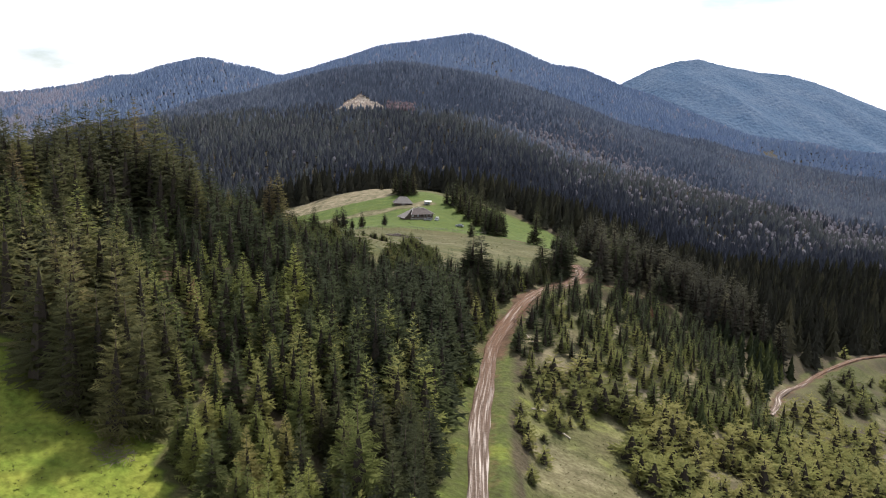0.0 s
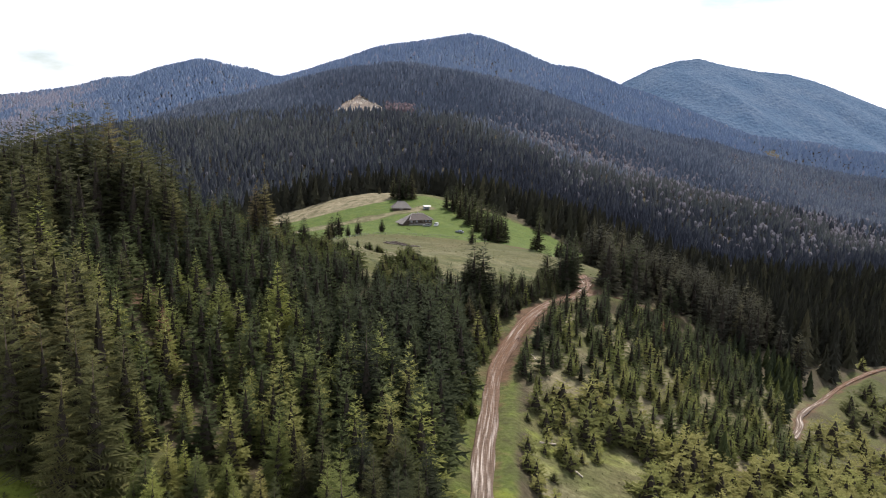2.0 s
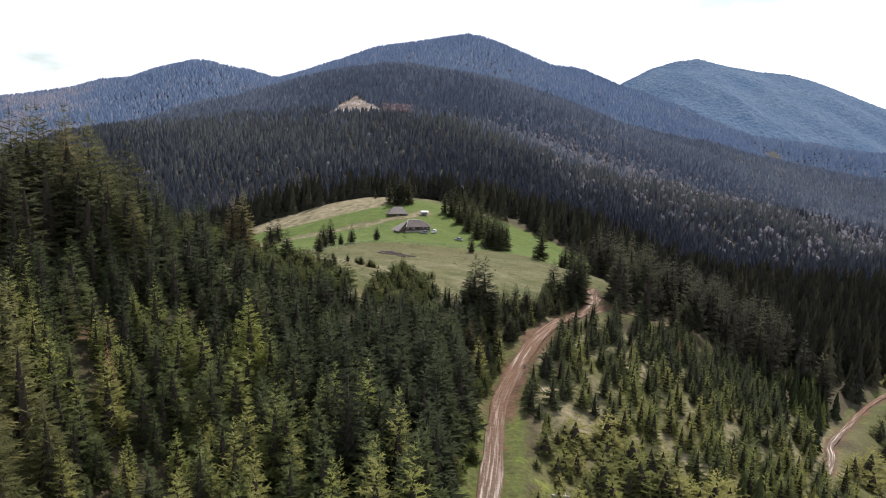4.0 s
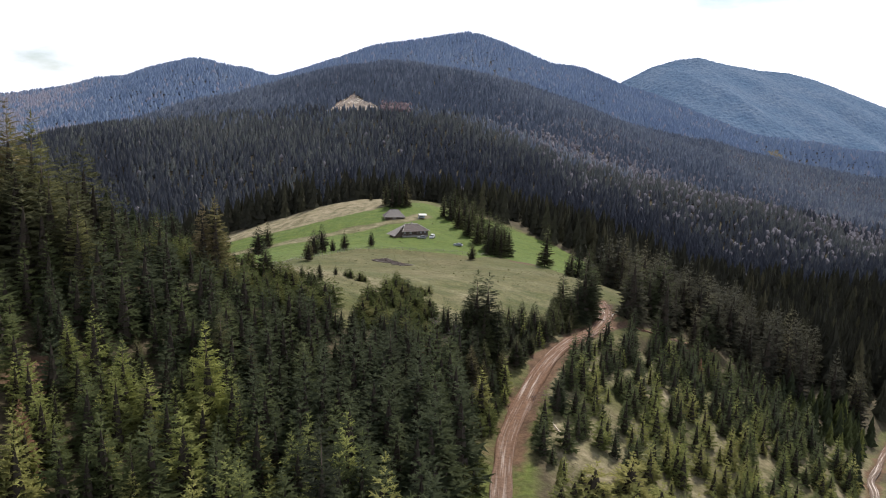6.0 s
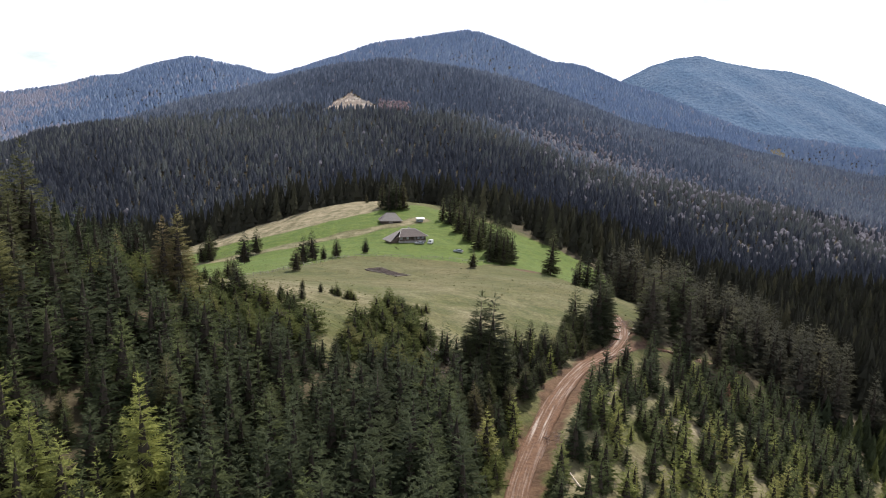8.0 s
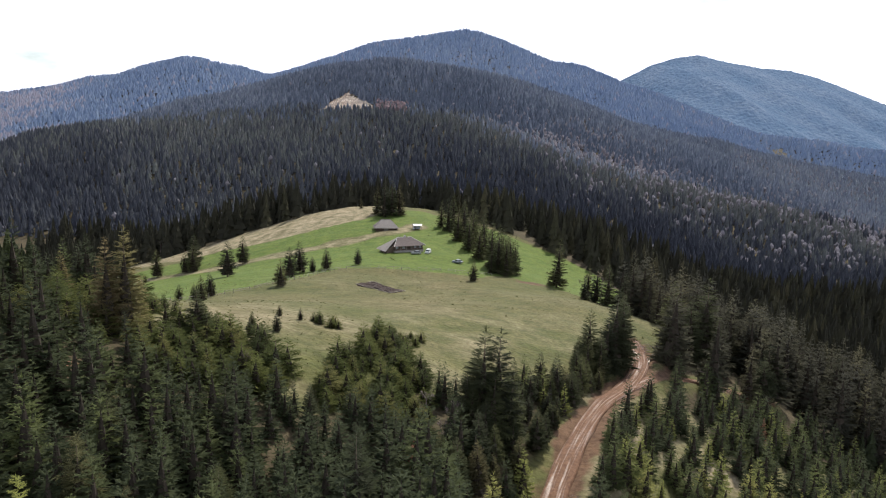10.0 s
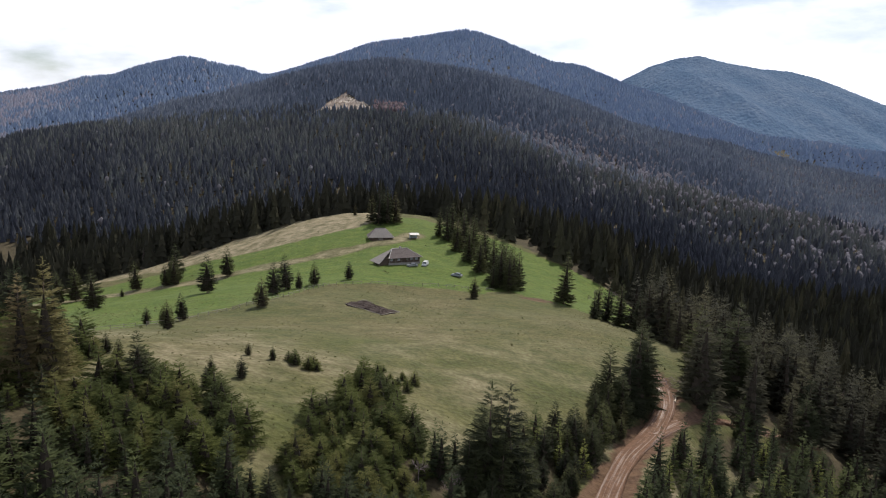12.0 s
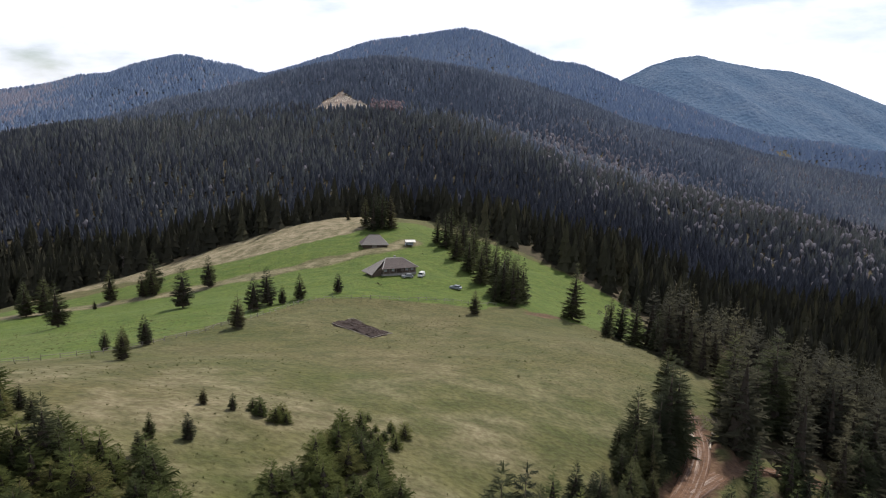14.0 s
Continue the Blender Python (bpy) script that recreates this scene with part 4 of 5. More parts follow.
def curve_points(line, step):
    """Points along a smooth curve through the polyline, at even steps."""
    p = np.array(line, float)
    q = np.vstack([2 * p[0] - p[1], p, 2 * p[-1] - p[-2]])
    out = []
    for k in range(1, len(q) - 2):
        n = max(2, int(np.hypot(*(q[k + 1] - q[k])[:2]) / step))
        for s in np.arange(n) / n:
            out.append(0.5 * (2 * q[k] + (q[k + 1] - q[k - 1]) * s + (2 * q[k - 1] - 5 * q[k] + 4 * q[k + 1] - q[k + 2]) * s ** 2 + (3 * q[k] - q[k - 1] - 3 * q[k + 1] + q[k + 2]) * s ** 3))
    out.append(p[-1])
    return np.array(out)


def dirt_road(name, line, half, label, rut=0.16, start=0.0):
    c = curve_points(line, 0.8)
    d = np.gradient(c[:, :2], axis=0)
    d /= np.hypot(d[:, 0], d[:, 1])[:, None]
    nrm = np.stack([d[:, 1], -d[:, 0]], -1)
    run = np.concatenate([[0], np.cumsum(np.hypot(*np.diff(c[:, :2], axis=0).T))])
    across = np.linspace(-1, 1, 19)
    wob = 0.22 * np.sin(run / 7) + 0.15 * np.sin(run / 3.1 + 1)
    co, lane = [], []
    for k in range(len(c)):
        w = half * (1 + 0.10 * math.sin(run[k] / 9) + 0.06 * math.sin(run[k] / 2.3))
        o = across * w
        xy = c[k, :2] + nrm[k] * o[:, None]
        prof = 0.10 - rut * (np.exp(-((o - 0.85 - wob[k]) / 0.28) ** 2) + np.exp(-((o + 0.80 - wob[k]) / 0.28) ** 2)) - 0.6 * rut * (
            np.exp(-((o - 0.15 + wob[k]) / 0.2) ** 2) + np.exp(-((o + 1.6) / 0.25) ** 2)) + 0.05 * fbm(xy[:, 0], xy[:, 1], 0.7, 2, 71)
        prof = np.where(np.abs(across) > 0.98, -0.35, prof)
        co.append(np.stack([xy[:, 0], xy[:, 1], c[k, 2] + prof], -1))
        lane.append(np.stack([o, np.full(19, run[k] + start), 0 * o], -1))
    n = 19
    k = np.arange((len(c) - 1) * n).reshape(-1, n)[:, :-1].ravel()
    me = raw_mesh(name, np.concatenate(co), np.stack([k, k + 1, k + n + 1, k + n], -1), True)
    at = me.attributes.new("lane", "FLOAT_VECTOR", "POINT")
    at.data.foreach_set("vector", np.concatenate(lane).astype(np.float32).ravel())
    me.materials.append(MUD)
    return tagged(new(name, me), label, "dirt road", kind="structure")


dirt_road("road", ROAD, 1.85, "muddy rutted dirt road with wet wheel tracks", 0.16, -80)
dirt_road("road_side", SIDE, 1.6, "reddish dirt side road that leaves the forest road", 0.1, 220)
dirt_road("road_lower", TRACK, 0.85, "narrow dirt track on the lower slope", 0.1, 60)
# ---- the farm ----
SHINGLE = plain("weathered_shingles", (0.070, 0.056, 0.054), (0.140, 0.116, 0.110), 1.2, 0.85, bump_d=0.03, stretch=(1, 6, 1))
PALE_SHINGLE = plain("pale_shingles", (0.155, 0.140, 0.128), (0.250, 0.228, 0.210), 1.0, 0.85, bump_d=0.03, stretch=(1, 6, 1))
LOG = plain("dark_logs", (0.060, 0.045, 0.036), (0.12, 0.09, 0.07), 2.0, 0.9, bump_d=0.02, stretch=(0.3, 1, 3))
BOARD = plain("grey_boards", (0.15, 0.135, 0.118), (0.27, 0.245, 0.215), 2.0, 0.9, stretch=(0.4, 1, 3))
RIDGE_TRIM = plain("pale_boards", (0.36, 0.34, 0.32), (0.50, 0.48, 0.45), 2.0, 0.8)
STONE = plain("field_stone", (0.20, 0.19, 0.18), (0.36, 0.34, 0.31), 1.5, 0.9, bump_d=0.04)
PANE = plain("window_pane", (0.30, 0.34, 0.38), (0.42, 0.46, 0.50), 3.0, 0.15)
WHITEWASH = plain("whitewash", (0.55, 0.53, 0.50), (0.70, 0.68, 0.64), 1.5, 0.9)


def box(bm, x0, x1, y0, y1, z0, z1, bevel=0.0):
    v = bmesh.ops.create_cube(bm, size=1)["verts"]
    for k in v:
        k.co = Vector(((x0 + x1) / 2 + k.co.x * (x1 - x0), (y0 + y1) / 2 + k.co.y * (y1 - y0), (z0 + z1) / 2 + k.co.z * (z1 - z0)))
    if bevel:
        bmesh.ops.bevel(bm, geom=list({e for k in v for e in k.link_edges}), offset=bevel, segments=1, affect="EDGES")


def beam(bm, a, b, r, sides=6):
    """A round pole from a to b."""
    a, b = Vector(a), Vector(b)
    q = (b - a).to_track_quat("Z", "Y").to_matrix().to_4x4()
    bmesh.ops.create_cone(bm, cap_ends=True, segments=sides, radius1=r, radius2=r * 0.9, depth=(b - a).length, matrix=Matrix.Translation((a + b) / 2) @ q)


def roof_slope(bm, a, b, c, d, courses, thick=0.05):
    """A slope laid in overlapping courses: a, b at the eave, c, d at the ridge above b and a."""
    a, b, c, d = (Vector(p) for p in (a, b, c, d))
    n = (b - a).cross(d - a).normalized()
    if n.z < 0:
        n = -n
    for k in range(courses):
        s0, s1 = k / courses, min(1.0, (k + 1.25) / courses)
        p = [a.lerp(d, s0), b.lerp(c, s0), b.lerp(c, s1), a.lerp(d, s1)]
        top = [bm.verts.new(p[0] + n * thick * 1.6), bm.verts.new(p[1] + n * thick * 1.6), bm.verts.new(p[2] + n * thick * 0.5), bm.verts.new(p[3] + n * thick * 0.5)]
        low = [bm.verts.new(q - n * thick) for q in p]
        bm.faces.new(top)
        bm.faces.new(low[::-1])
        for i in range(4):
            j = (i + 1) % 4
            bm.faces.new((top[i], low[i], low[j], top[j]))


def log_wall(parent, a, b, z0, z1, mat):
    """Round logs laid one on another, each a piece of its own."""
    n = max(2, int((z1 - z0) / 0.27))
    bm = bmesh.new()
    beam(bm, (a[0], a[1], 0), (b[0], b[1], 0), 0.145, 8)
    me = bpy.data.meshes.new("log")
    bm.to_mesh(me)
    bm.free()
    me.materials.append(mat)
    for k in range(n):
        ob = part("log", me, None, parent)
        ob.location = (0, 0, z0 + (k + 0.5) * (z1 - z0) / n)


def window(parent, x, y, z, w, h):
    """A casement in a wall that faces -y, set 3 cm proud, with a pale frame."""
    bm = bmesh.new()
    for s in (-1, 1):
        box(bm, x + s * w / 2 - 0.06, x + s * w / 2 + 0.06, y - 0.20, y - 0.06, z - h / 2, z + h / 2)
        box(bm, x - w / 2 - 0.06, x + w / 2 + 0.06, y - 0.205, y - 0.06, z + s * h / 2 - 0.06, z + s * h / 2 + 0.06)
    box(bm, x - 0.03, x + 0.03, y - 0.19, y - 0.07, z - h / 2, z + h / 2)
    win = part("window", bm, RIDGE_TRIM, parent, "pale wooden window frame")
    bm = bmesh.new()
    box(bm, x - w / 2, x + w / 2, y - 0.15, y - 0.10, z - h / 2, z + h / 2)
    part("pane", bm, PANE, win)


def farmhouse(m):
    """Hip-roofed log house with a long lean-to that sweeps down to the ground at one end."""
    house = tagged(new("farmhouse"), "old log farmhouse with grey shingle hip roof and lean-to", "house")
    house.matrix_basis = m
    X, Y, E, R = 6.6, 3.8, 2.5, 5.3   # half length, half depth, eave, ridge height
    bm = bmesh.new()
    box(bm, -X - 0.1, X + 0.1, -Y - 0.1, Y + 0.1, -1.2, 0.25, 0.05)
    part("foundation", bm, STONE, house, "rough field-stone footing")
    bm = bmesh.new()
    box(bm, -X + 0.05, X - 0.05, -Y + 0.9, Y - 0.05, 0.25, E)
    wall = part("wall", bm, LOG, house, "dark weathered log walls")
    log_wall(wall, (-X, -Y + 0.9), (X, -Y + 0.9), 0.25, E, LOG)
    log_wall(wall, (X, -Y + 0.9), (X, Y), 0.25, E, LOG)
    # porch along the front
    bm = bmesh.new()
    box(bm, -X, X, -Y - 0.2, -Y + 0.85, 0.25, 0.40, 0.02)
    part("porch_floor", bm, BOARD, house)
    for k in range(6):
        bm = bmesh.new()
        px = -X + 0.15 + k * (2 * X - 0.3) / 5
        box(bm, px - 0.09, px + 0.09, -Y - 0.1, -Y + 0.08, 0.4, E, 0.015)
        part("porch_post", bm, BOARD, house)
    for x0, x1 in ((-X + 0.2, -2.4), (0.2, X - 0.2)):
        bm = bmesh.new()
        box(bm, x0, x1, -Y - 0.05, -Y + 0.02, 0.45, 1.15)
        part("porch_rail", bm, LOG, house)
    for x in (-5.2, -2.2, 3.2, 5.4):
        window(house, x, -Y + 0.9, 1.5, 1.0, 1.0)
    bm = bmesh.new()
    box(bm, 0.9, 1.9, -Y + 0.70, -Y + 0.78, 0.4, 2.35, 0.01)
    door = part("door", bm, BOARD, house, "plain grey board door")
    bm = bmesh.new()
    box(bm, 1.72, 1.80, -Y + 0.64, -Y + 0.70, 1.25, 1.42)
    part("handle", bm, RIDGE_TRIM, door)
    o, rx = 0.75, 3.4
    ex, ey, ez = X + o, Y + o, E - 0.25
    bm = bmesh.new()
    roof_slope(bm, (-ex, -ey, ez), (ex, -ey, ez), (rx - 0.9, 0, R), (-rx - 0.6, 0, R), 12)
    roof = part("roof", bm, SHINGLE, house, "weathered grey shingle roof")
    for name, a, b, c, d, mat in (("roof_back", (ex, ey, ez), (-ex, ey, ez), (-rx - 0.6, 0, R), (rx - 0.9, 0, R), SHINGLE),
                                  ("roof_hip", (ex, -ey, ez), (ex, ey, ez), (rx - 0.88, 0.02, R), (rx - 0.88, -0.02, R), PALE_SHINGLE)):
        bm = bmesh.new()
        roof_slope(bm, a, b, c, d, 12)
        part(name, bm, mat, house)
    # lean-to: one broad slope from the ridge's end down to the ground
    bm = bmesh.new()
    roof_slope(bm, (-11.0, -ey + 0.1, 0.35), (-11.6, ey - 0.1, 0.35), (-rx - 0.55, 0.25, R - 0.05), (-rx - 0.55, -0.25, R - 0.05), 16)
    part("lean_to_roof", bm, PALE_SHINGLE, house, "pale shingle slope of the lean-to")
    bm = bmesh.new()
    lean = [bm.verts.new(p) for p in ((-10.2, -Y + 0.9, -0.6), (-X, -Y + 0.9, -0.6), (-X, -Y + 0.9, 2.3), (-10.2, -Y + 0.9, 0.5))]
    rear = [bm.verts.new((v.co.x, Y - 0.4, v.co.z)) for v in lean]
    bm.faces.new(lean), bm.faces.new(rear[::-1])
    for i in range(4):
        bm.faces.new((lean[i], rear[i], rear[(i + 1) % 4], lean[(i + 1) % 4]))
    part("lean_to_wall", bm, LOG, house)
    for a, b in (((ex, -ey, ez + 0.1), (rx - 0.9, 0, R + 0.1)), ((ex, ey, ez + 0.1), (rx - 0.9, 0, R + 0.1)), ((-ex + 0.3, -ey, ez + 0.1), (-rx - 0.6, 0, R + 0.1)), ((-rx - 0.6, 0, R + 0.1), (rx - 0.9, 0, R + 0.1))):
        bm = bmesh.new()
        beam(bm, a, b, 0.13, 4)
        part("ridge_board", bm, RIDGE_TRIM, house, "pale ridge board")
    bm = bmesh.new()
    box(bm, -0.4, 0.3, 0.5, 1.1, R - 1.2, R + 0.7, 0.03)
    part("chimney", bm, STONE, house)
    return house


def barn(m):
    """Low log barn, nearly all roof."""
    ob = tagged(new("barn"), "low log barn with a big pale grey shingle roof", "barn")
    ob.matrix_basis = m
    bm = bmesh.new()
    box(bm, -5.0, 5.0, -3.2, 3.2, -1.0, 1.6)
    wall = part("wall", bm, LOG, ob)
    log_wall(wall, (-5.0, -3.2), (5.0, -3.2), 0, 1.6, LOG)
    ex, ey, ez, R = 5.9, 4.2, 1.25, 5.0
    for name, a, b, c, d, mat in (("roof", (-ex, -ey, ez), (ex, -ey, ez), (2.2, 0, R), (-2.2, 0, R), PALE_SHINGLE), ("roof_back", (ex, ey, ez), (-ex, ey, ez), (-2.2, 0, R), (2.2, 0, R), PALE_SHINGLE),
                                  ("roof_hip", (ex, -ey, ez), (ex, ey, ez), (2.22, 0.02, R), (2.22, -0.02, R), PALE_SHINGLE), ("roof_hip", (-ex, ey, ez), (-ex, -ey, ez), (-2.22, -0.02, R), (-2.22, 0.02, R), SHINGLE)):
        bm = bmesh.new()
        roof_slope(bm, a, b, c, d, 11)
        part(name, bm, mat, ob)
    bm = bmesh.new()
    beam(bm, (-2.3, 0, R + 0.1), (2.3, 0, R + 0.1), 0.12, 4)
    part("ridge_board", bm, SHINGLE, ob)
    bm = bmesh.new()
    box(bm, -1.2, 0.8, -3.42, -3.36, 0.0, 1.5)
    part("door", bm, BOARD, ob)
    return ob


def on(x, y, turn=0.0, dz=0.0):
    return pose(x, y, float(height(x, y)) + dz, 0, 0, turn)


farmhouse(on(-17.2, 398.0, 28, 0.1))
barn(on(-29.4, 438.5, 12, -0.3))

# ---- vehicles ----
TYRE = plain("tyre", (0.02, 0.02, 0.02), (0.04, 0.04, 0.04), 5, 0.9)
RIM = plain("wheel_rim", (0.45, 0.45, 0.46), (0.55, 0.55, 0.56), 5, 0.35, 0.8)
CAR_GLASS = plain("car_glass", (0.02, 0.025, 0.03), (0.04, 0.045, 0.05), 5, 0.08)
LAMP_GLASS = plain("lamp_glass", (0.6, 0.6, 0.58), (0.7, 0.7, 0.68), 5, 0.2)
TAIL = plain("tail_lamp", (0.30, 0.02, 0.02), (0.40, 0.03, 0.03), 5, 0.3)


def paint(name, c, rough=0.3, metal=0.3):
    return plain(name, c, tuple(v * 0.85 for v in c), 1.5, rough, metal)


SILVER, WHITE, GREY = paint("silver_paint", (0.28, 0.30, 0.34)), paint("white_paint", (0.52, 0.53, 0.53), 0.4, 0.0), paint("grey_paint", (0.30, 0.31, 0.33))


def car(name, m, colour, label, L=4.3, W=1.75, H=1.5, van=False):
    """A parked car: its side outline drawn out to its width, with glass, wheels and lamps."""
    ob = tagged(new(name), label, "car", "parked vehicles")
    ob.matrix_basis = m
    h = L / 2
    prof = [(-h, 0.35), (-h, 0.75), (-h * 0.94, 0.92), (-h * 0.45, 1.0), (-h * 0.20, 1.0), (h * 0.80, 0.98), (h * 0.98, 0.85), (h, 0.35)]
    roof = [(-h * 0.48, 0.97), (-h * 0.18, H), (h * 0.55, H - 0.02), (h * 0.84, 0.96)]
    if van:
        prof = [(-h, 0.35), (-h, 0.85), (-h * 0.90, 1.05), (-h * 0.72, 1.1), (h * 0.98, 1.1), (h, 1.0), (h, 0.35)]
        roof = [(-h * 0.78, 1.05), (-h * 0.58, H), (h * 0.94, H), (h * 0.985, 1.05)]

    def slab(pts, w, pinch=0.0, top=None):
        bm = bmesh.new()
        sides = []
        for s in (-1, 1):
            sides.append([bm.verts.new((x, s * (w / 2 - (pinch if top and z > top else 0)), z)) for x, z in pts])
        bm.faces.new(sides[0]), bm.faces.new(sides[1][::-1])
        for i in range(len(pts)):
            j = (i + 1) % len(pts)
            bm.faces.new((sides[0][i], sides[1][i], sides[1][j], sides[0][j]))
        bmesh.ops.recalc_face_normals(bm, faces=bm.faces)
        bmesh.ops.bevel(bm, geom=list(bm.edges), offset=0.04, segments=2, affect="EDGES")
        return bm
    part("body", slab(prof, W), colour, ob)
    part("cabin", slab(roof, W - 0.12, 0.14, 1.2), colour, ob)
    zc = (roof[0][1] + H) / 2
    for s in (-1, 1):
        bm = bmesh.new()
        box(bm, roof[0][0] + 0.45, roof[3][0] - 0.35 if not van else 0.0, s * (W / 2 - 0.06) - 0.02, s * (W / 2 - 0.06) + 0.02, zc - 0.16, zc + 0.14, 0.01)
        part("side_window", bm, CAR_GLASS, ob)
    for a, b in ((roof[0], roof[1]), (roof[3], roof[2])):
        bm = bmesh.new()
        sg = -1 if a[0] < 0 else 1
        v = [bm.verts.new((a[0] * (1 - t) + b[0] * t + sg * 0.02, y * (W / 2 - 0.2), a[1] * (1 - t) + b[1] * t + 0.02)) for t, y in ((0.15, -1), (0.15, 1), (0.88, 0.9), (0.88, -0.9))]
        bm.faces.new(v)
        f = bmesh.ops.extrude_face_region(bm, geom=list(bm.faces))
        bmesh.ops.translate(bm, vec=(sg * 0.015, 0, 0.01), verts=[g for g in f["geom"] if isinstance(g, bmesh.types.BMVert)])
        part("windscreen", bm, CAR_GLASS, ob)
    for x in (-h * 0.62, h * 0.62):
        for s in (-1, 1):
            bm = bmesh.new()
            beam(bm, (x, s * (W / 2 - 0.20), 0.32), (x, s * (W / 2 + 0.02), 0.32), 0.33, 14)
            wheel = part("wheel", bm, TYRE, ob)
            bm = bmesh.new()
            beam(bm, (x, s * (W / 2 - 0.02), 0.32), (x, s * (W / 2 + 0.035), 0.32), 0.2, 10)
            part("rim", bm, RIM, wheel)
    for x, mat, nm in ((-h, LAMP_GLASS, "headlight"), (h, TAIL, "tail_light")):
        for s in (-1, 1):
            bm = bmesh.new()
            box(bm, x - 0.02, x + 0.02, s * W * 0.36 - 0.16, s * W * 0.36 + 0.16, 0.62, 0.78, 0.01)
            part(nm, bm, mat, ob)
    return ob


car("car", on(5.0, 383.0, -25), SILVER, "silver grey hatchback parked on the green meadow")
car("car", on(-12.3, 392.0, 12), GREY, "grey car parked under the farmhouse eave", 4.2)
car("van", on(-7.4, 394.5, 78), WHITE, "white van parked on the grass beside the farmhouse", 4.2, 1.8, 1.8, True)


def tarp_shelter(m):
    ob = tagged(new("shelter"), "small white canvas shelter beside the spruce clump", "shelter")
    ob.matrix_basis = m
    for x in (-1.9, 1.9):
        for y in (-1.4, 1.4):
            bm = bmesh.new()
            beam(bm, (x, y, -0.4), (x, y, 2.0), 0.05)
            part("pole", bm, BOARD, ob)
    bm = bmesh.new()
    roof_slope(bm, (-2.2, -1.8, 1.95), (2.2, -1.8, 1.95), (2.2, 0, 2.7), (-2.2, 0, 2.7), 1, 0.02)
    roof_slope(bm, (2.2, 1.8, 1.95), (-2.2, 1.8, 1.95), (-2.2, 0, 2.7), (2.2, 0, 2.7), 1, 0.02)
    part("canopy", bm, WHITEWASH, ob, "white canvas roof")
    bm = bmesh.new()
    box(bm, -1.8, 1.8, 1.3, 1.36, -0.3, 1.95)
    box(bm, -1.85, -1.79, -1.3, 1.3, -0.3, 1.95)
    part("side_sheet", bm, PANE, ob, "grey-blue side sheet")
    return ob


tarp_shelter(on(-14.4, 441.5, 15))

# ---- garden plot ----
TILLED = plain("tilled_soil", (0.016, 0.011, 0.010), (0.050, 0.033, 0.027), 2.5, 0.95, bump_d=0.08)
PLOT = [(-28.0, 322.0), (-23.4, 330.0), (-11.6, 315.5), (-15.8, 306.5)]


def garden_plot():
    ob = tagged(new("garden_plot"), "freshly dug dark garden plot with a low pole border", "garden plot")
    n, m = 30, 16
    co = []
    for i in range(n):
        for j in range(m):
            u, v = i / (n - 1), j / (m - 1)
            a = np.array(PLOT[0]) * (1 - u) + np.array(PLOT[3]) * u
            b = np.array(PLOT[1]) * (1 - u) + np.array(PLOT[2]) * u
            p = a * (1 - v) + b * v
            rim = min(i, j, n - 1 - i, m - 1 - j) == 0
            p = p + np.array([0.9 * fbm(p[0], p[1], 2.2, 2, 91), 0.9 * fbm(p[0], p[1], 2.2, 2, 95)])
            co.append((p[0], p[1], float(height(*p)) + (-0.3 if rim else 0.20 + 0.10 * math.sin(v * 50) + 0.30 * hash2(i, j, 3))))
    k = np.arange((n - 1) * m).reshape(n - 1, m)[:, :-1].ravel()
    me = raw_mesh("soil_bed", np.array(co), np.stack([k, k + m, k + m + 1, k + 1], -1), False)
    part("soil_bed", me, TILLED, ob)
    for a, b in zip(PLOT, PLOT[1:] + PLOT[:1]):
        for k in range(4):
            if (a == PLOT[0] and k < 3) or (a == PLOT[1] and k in (1, 2)):
                continue
            p, q = [np.array(a) * (1 - s) + np.array(b) * s for s in (k / 4, (k + 1) / 4)]
            bm = bmesh.new()
            beam(bm, (*p, float(height(*p)) + 0.3), (*q, float(height(*q)) + 0.3), 0.10)
            part("pole", bm, BOARD, ob)
    return ob


garden_plot()

# ---- pole fence across the meadow ----
FENCE = [(-96, 262, 0), (-80, 280, 0), (-70, 291, 0), (-63, 300, 0), (-58, 308, 0), (-51, 322, 0), (-45, 339, 0), (-38, 353, 0), (-24.5, 357.5, 0), (-7, 361, 0), (11, 364, 0), (18, 366, 0)]
pts = curve_points(FENCE, 2.6)
fence = tagged(new("fence"), "grey weathered pole fence across the meadow", "fence")
bm = bmesh.new()
beam(bm, (0, 0, -0.3), (0, 0, 1.25), 0.075, 6)
post_mesh = bpy.data.meshes.new("post")
bm.to_mesh(post_mesh)
bm.free()
post_mesh.materials.append(BOARD)
for k, p in enumerate(pts):
    ob = part("post", post_mesh, None, fence)
    ob.matrix_basis = pose(p[0], p[1], float(height(p[0], p[1])), 4 * math.sin(k * 2.1), 4 * math.cos(k * 1.3))
    if k:
        q = pts[k - 1]
        for hgt in (0.5, 1.0):
            if math.sin(k * 7.7 + hgt * 5) > -0.75:
                bm = bmesh.new()
                beam(bm, (p[0], p[1], float(height(p[0], p[1])) + hgt), (q[0], q[1], float(height(q[0], q[1])) + hgt + 0.08 * math.sin(k)), 0.055, 5)
                part("rail", bm, BOARD, fence)


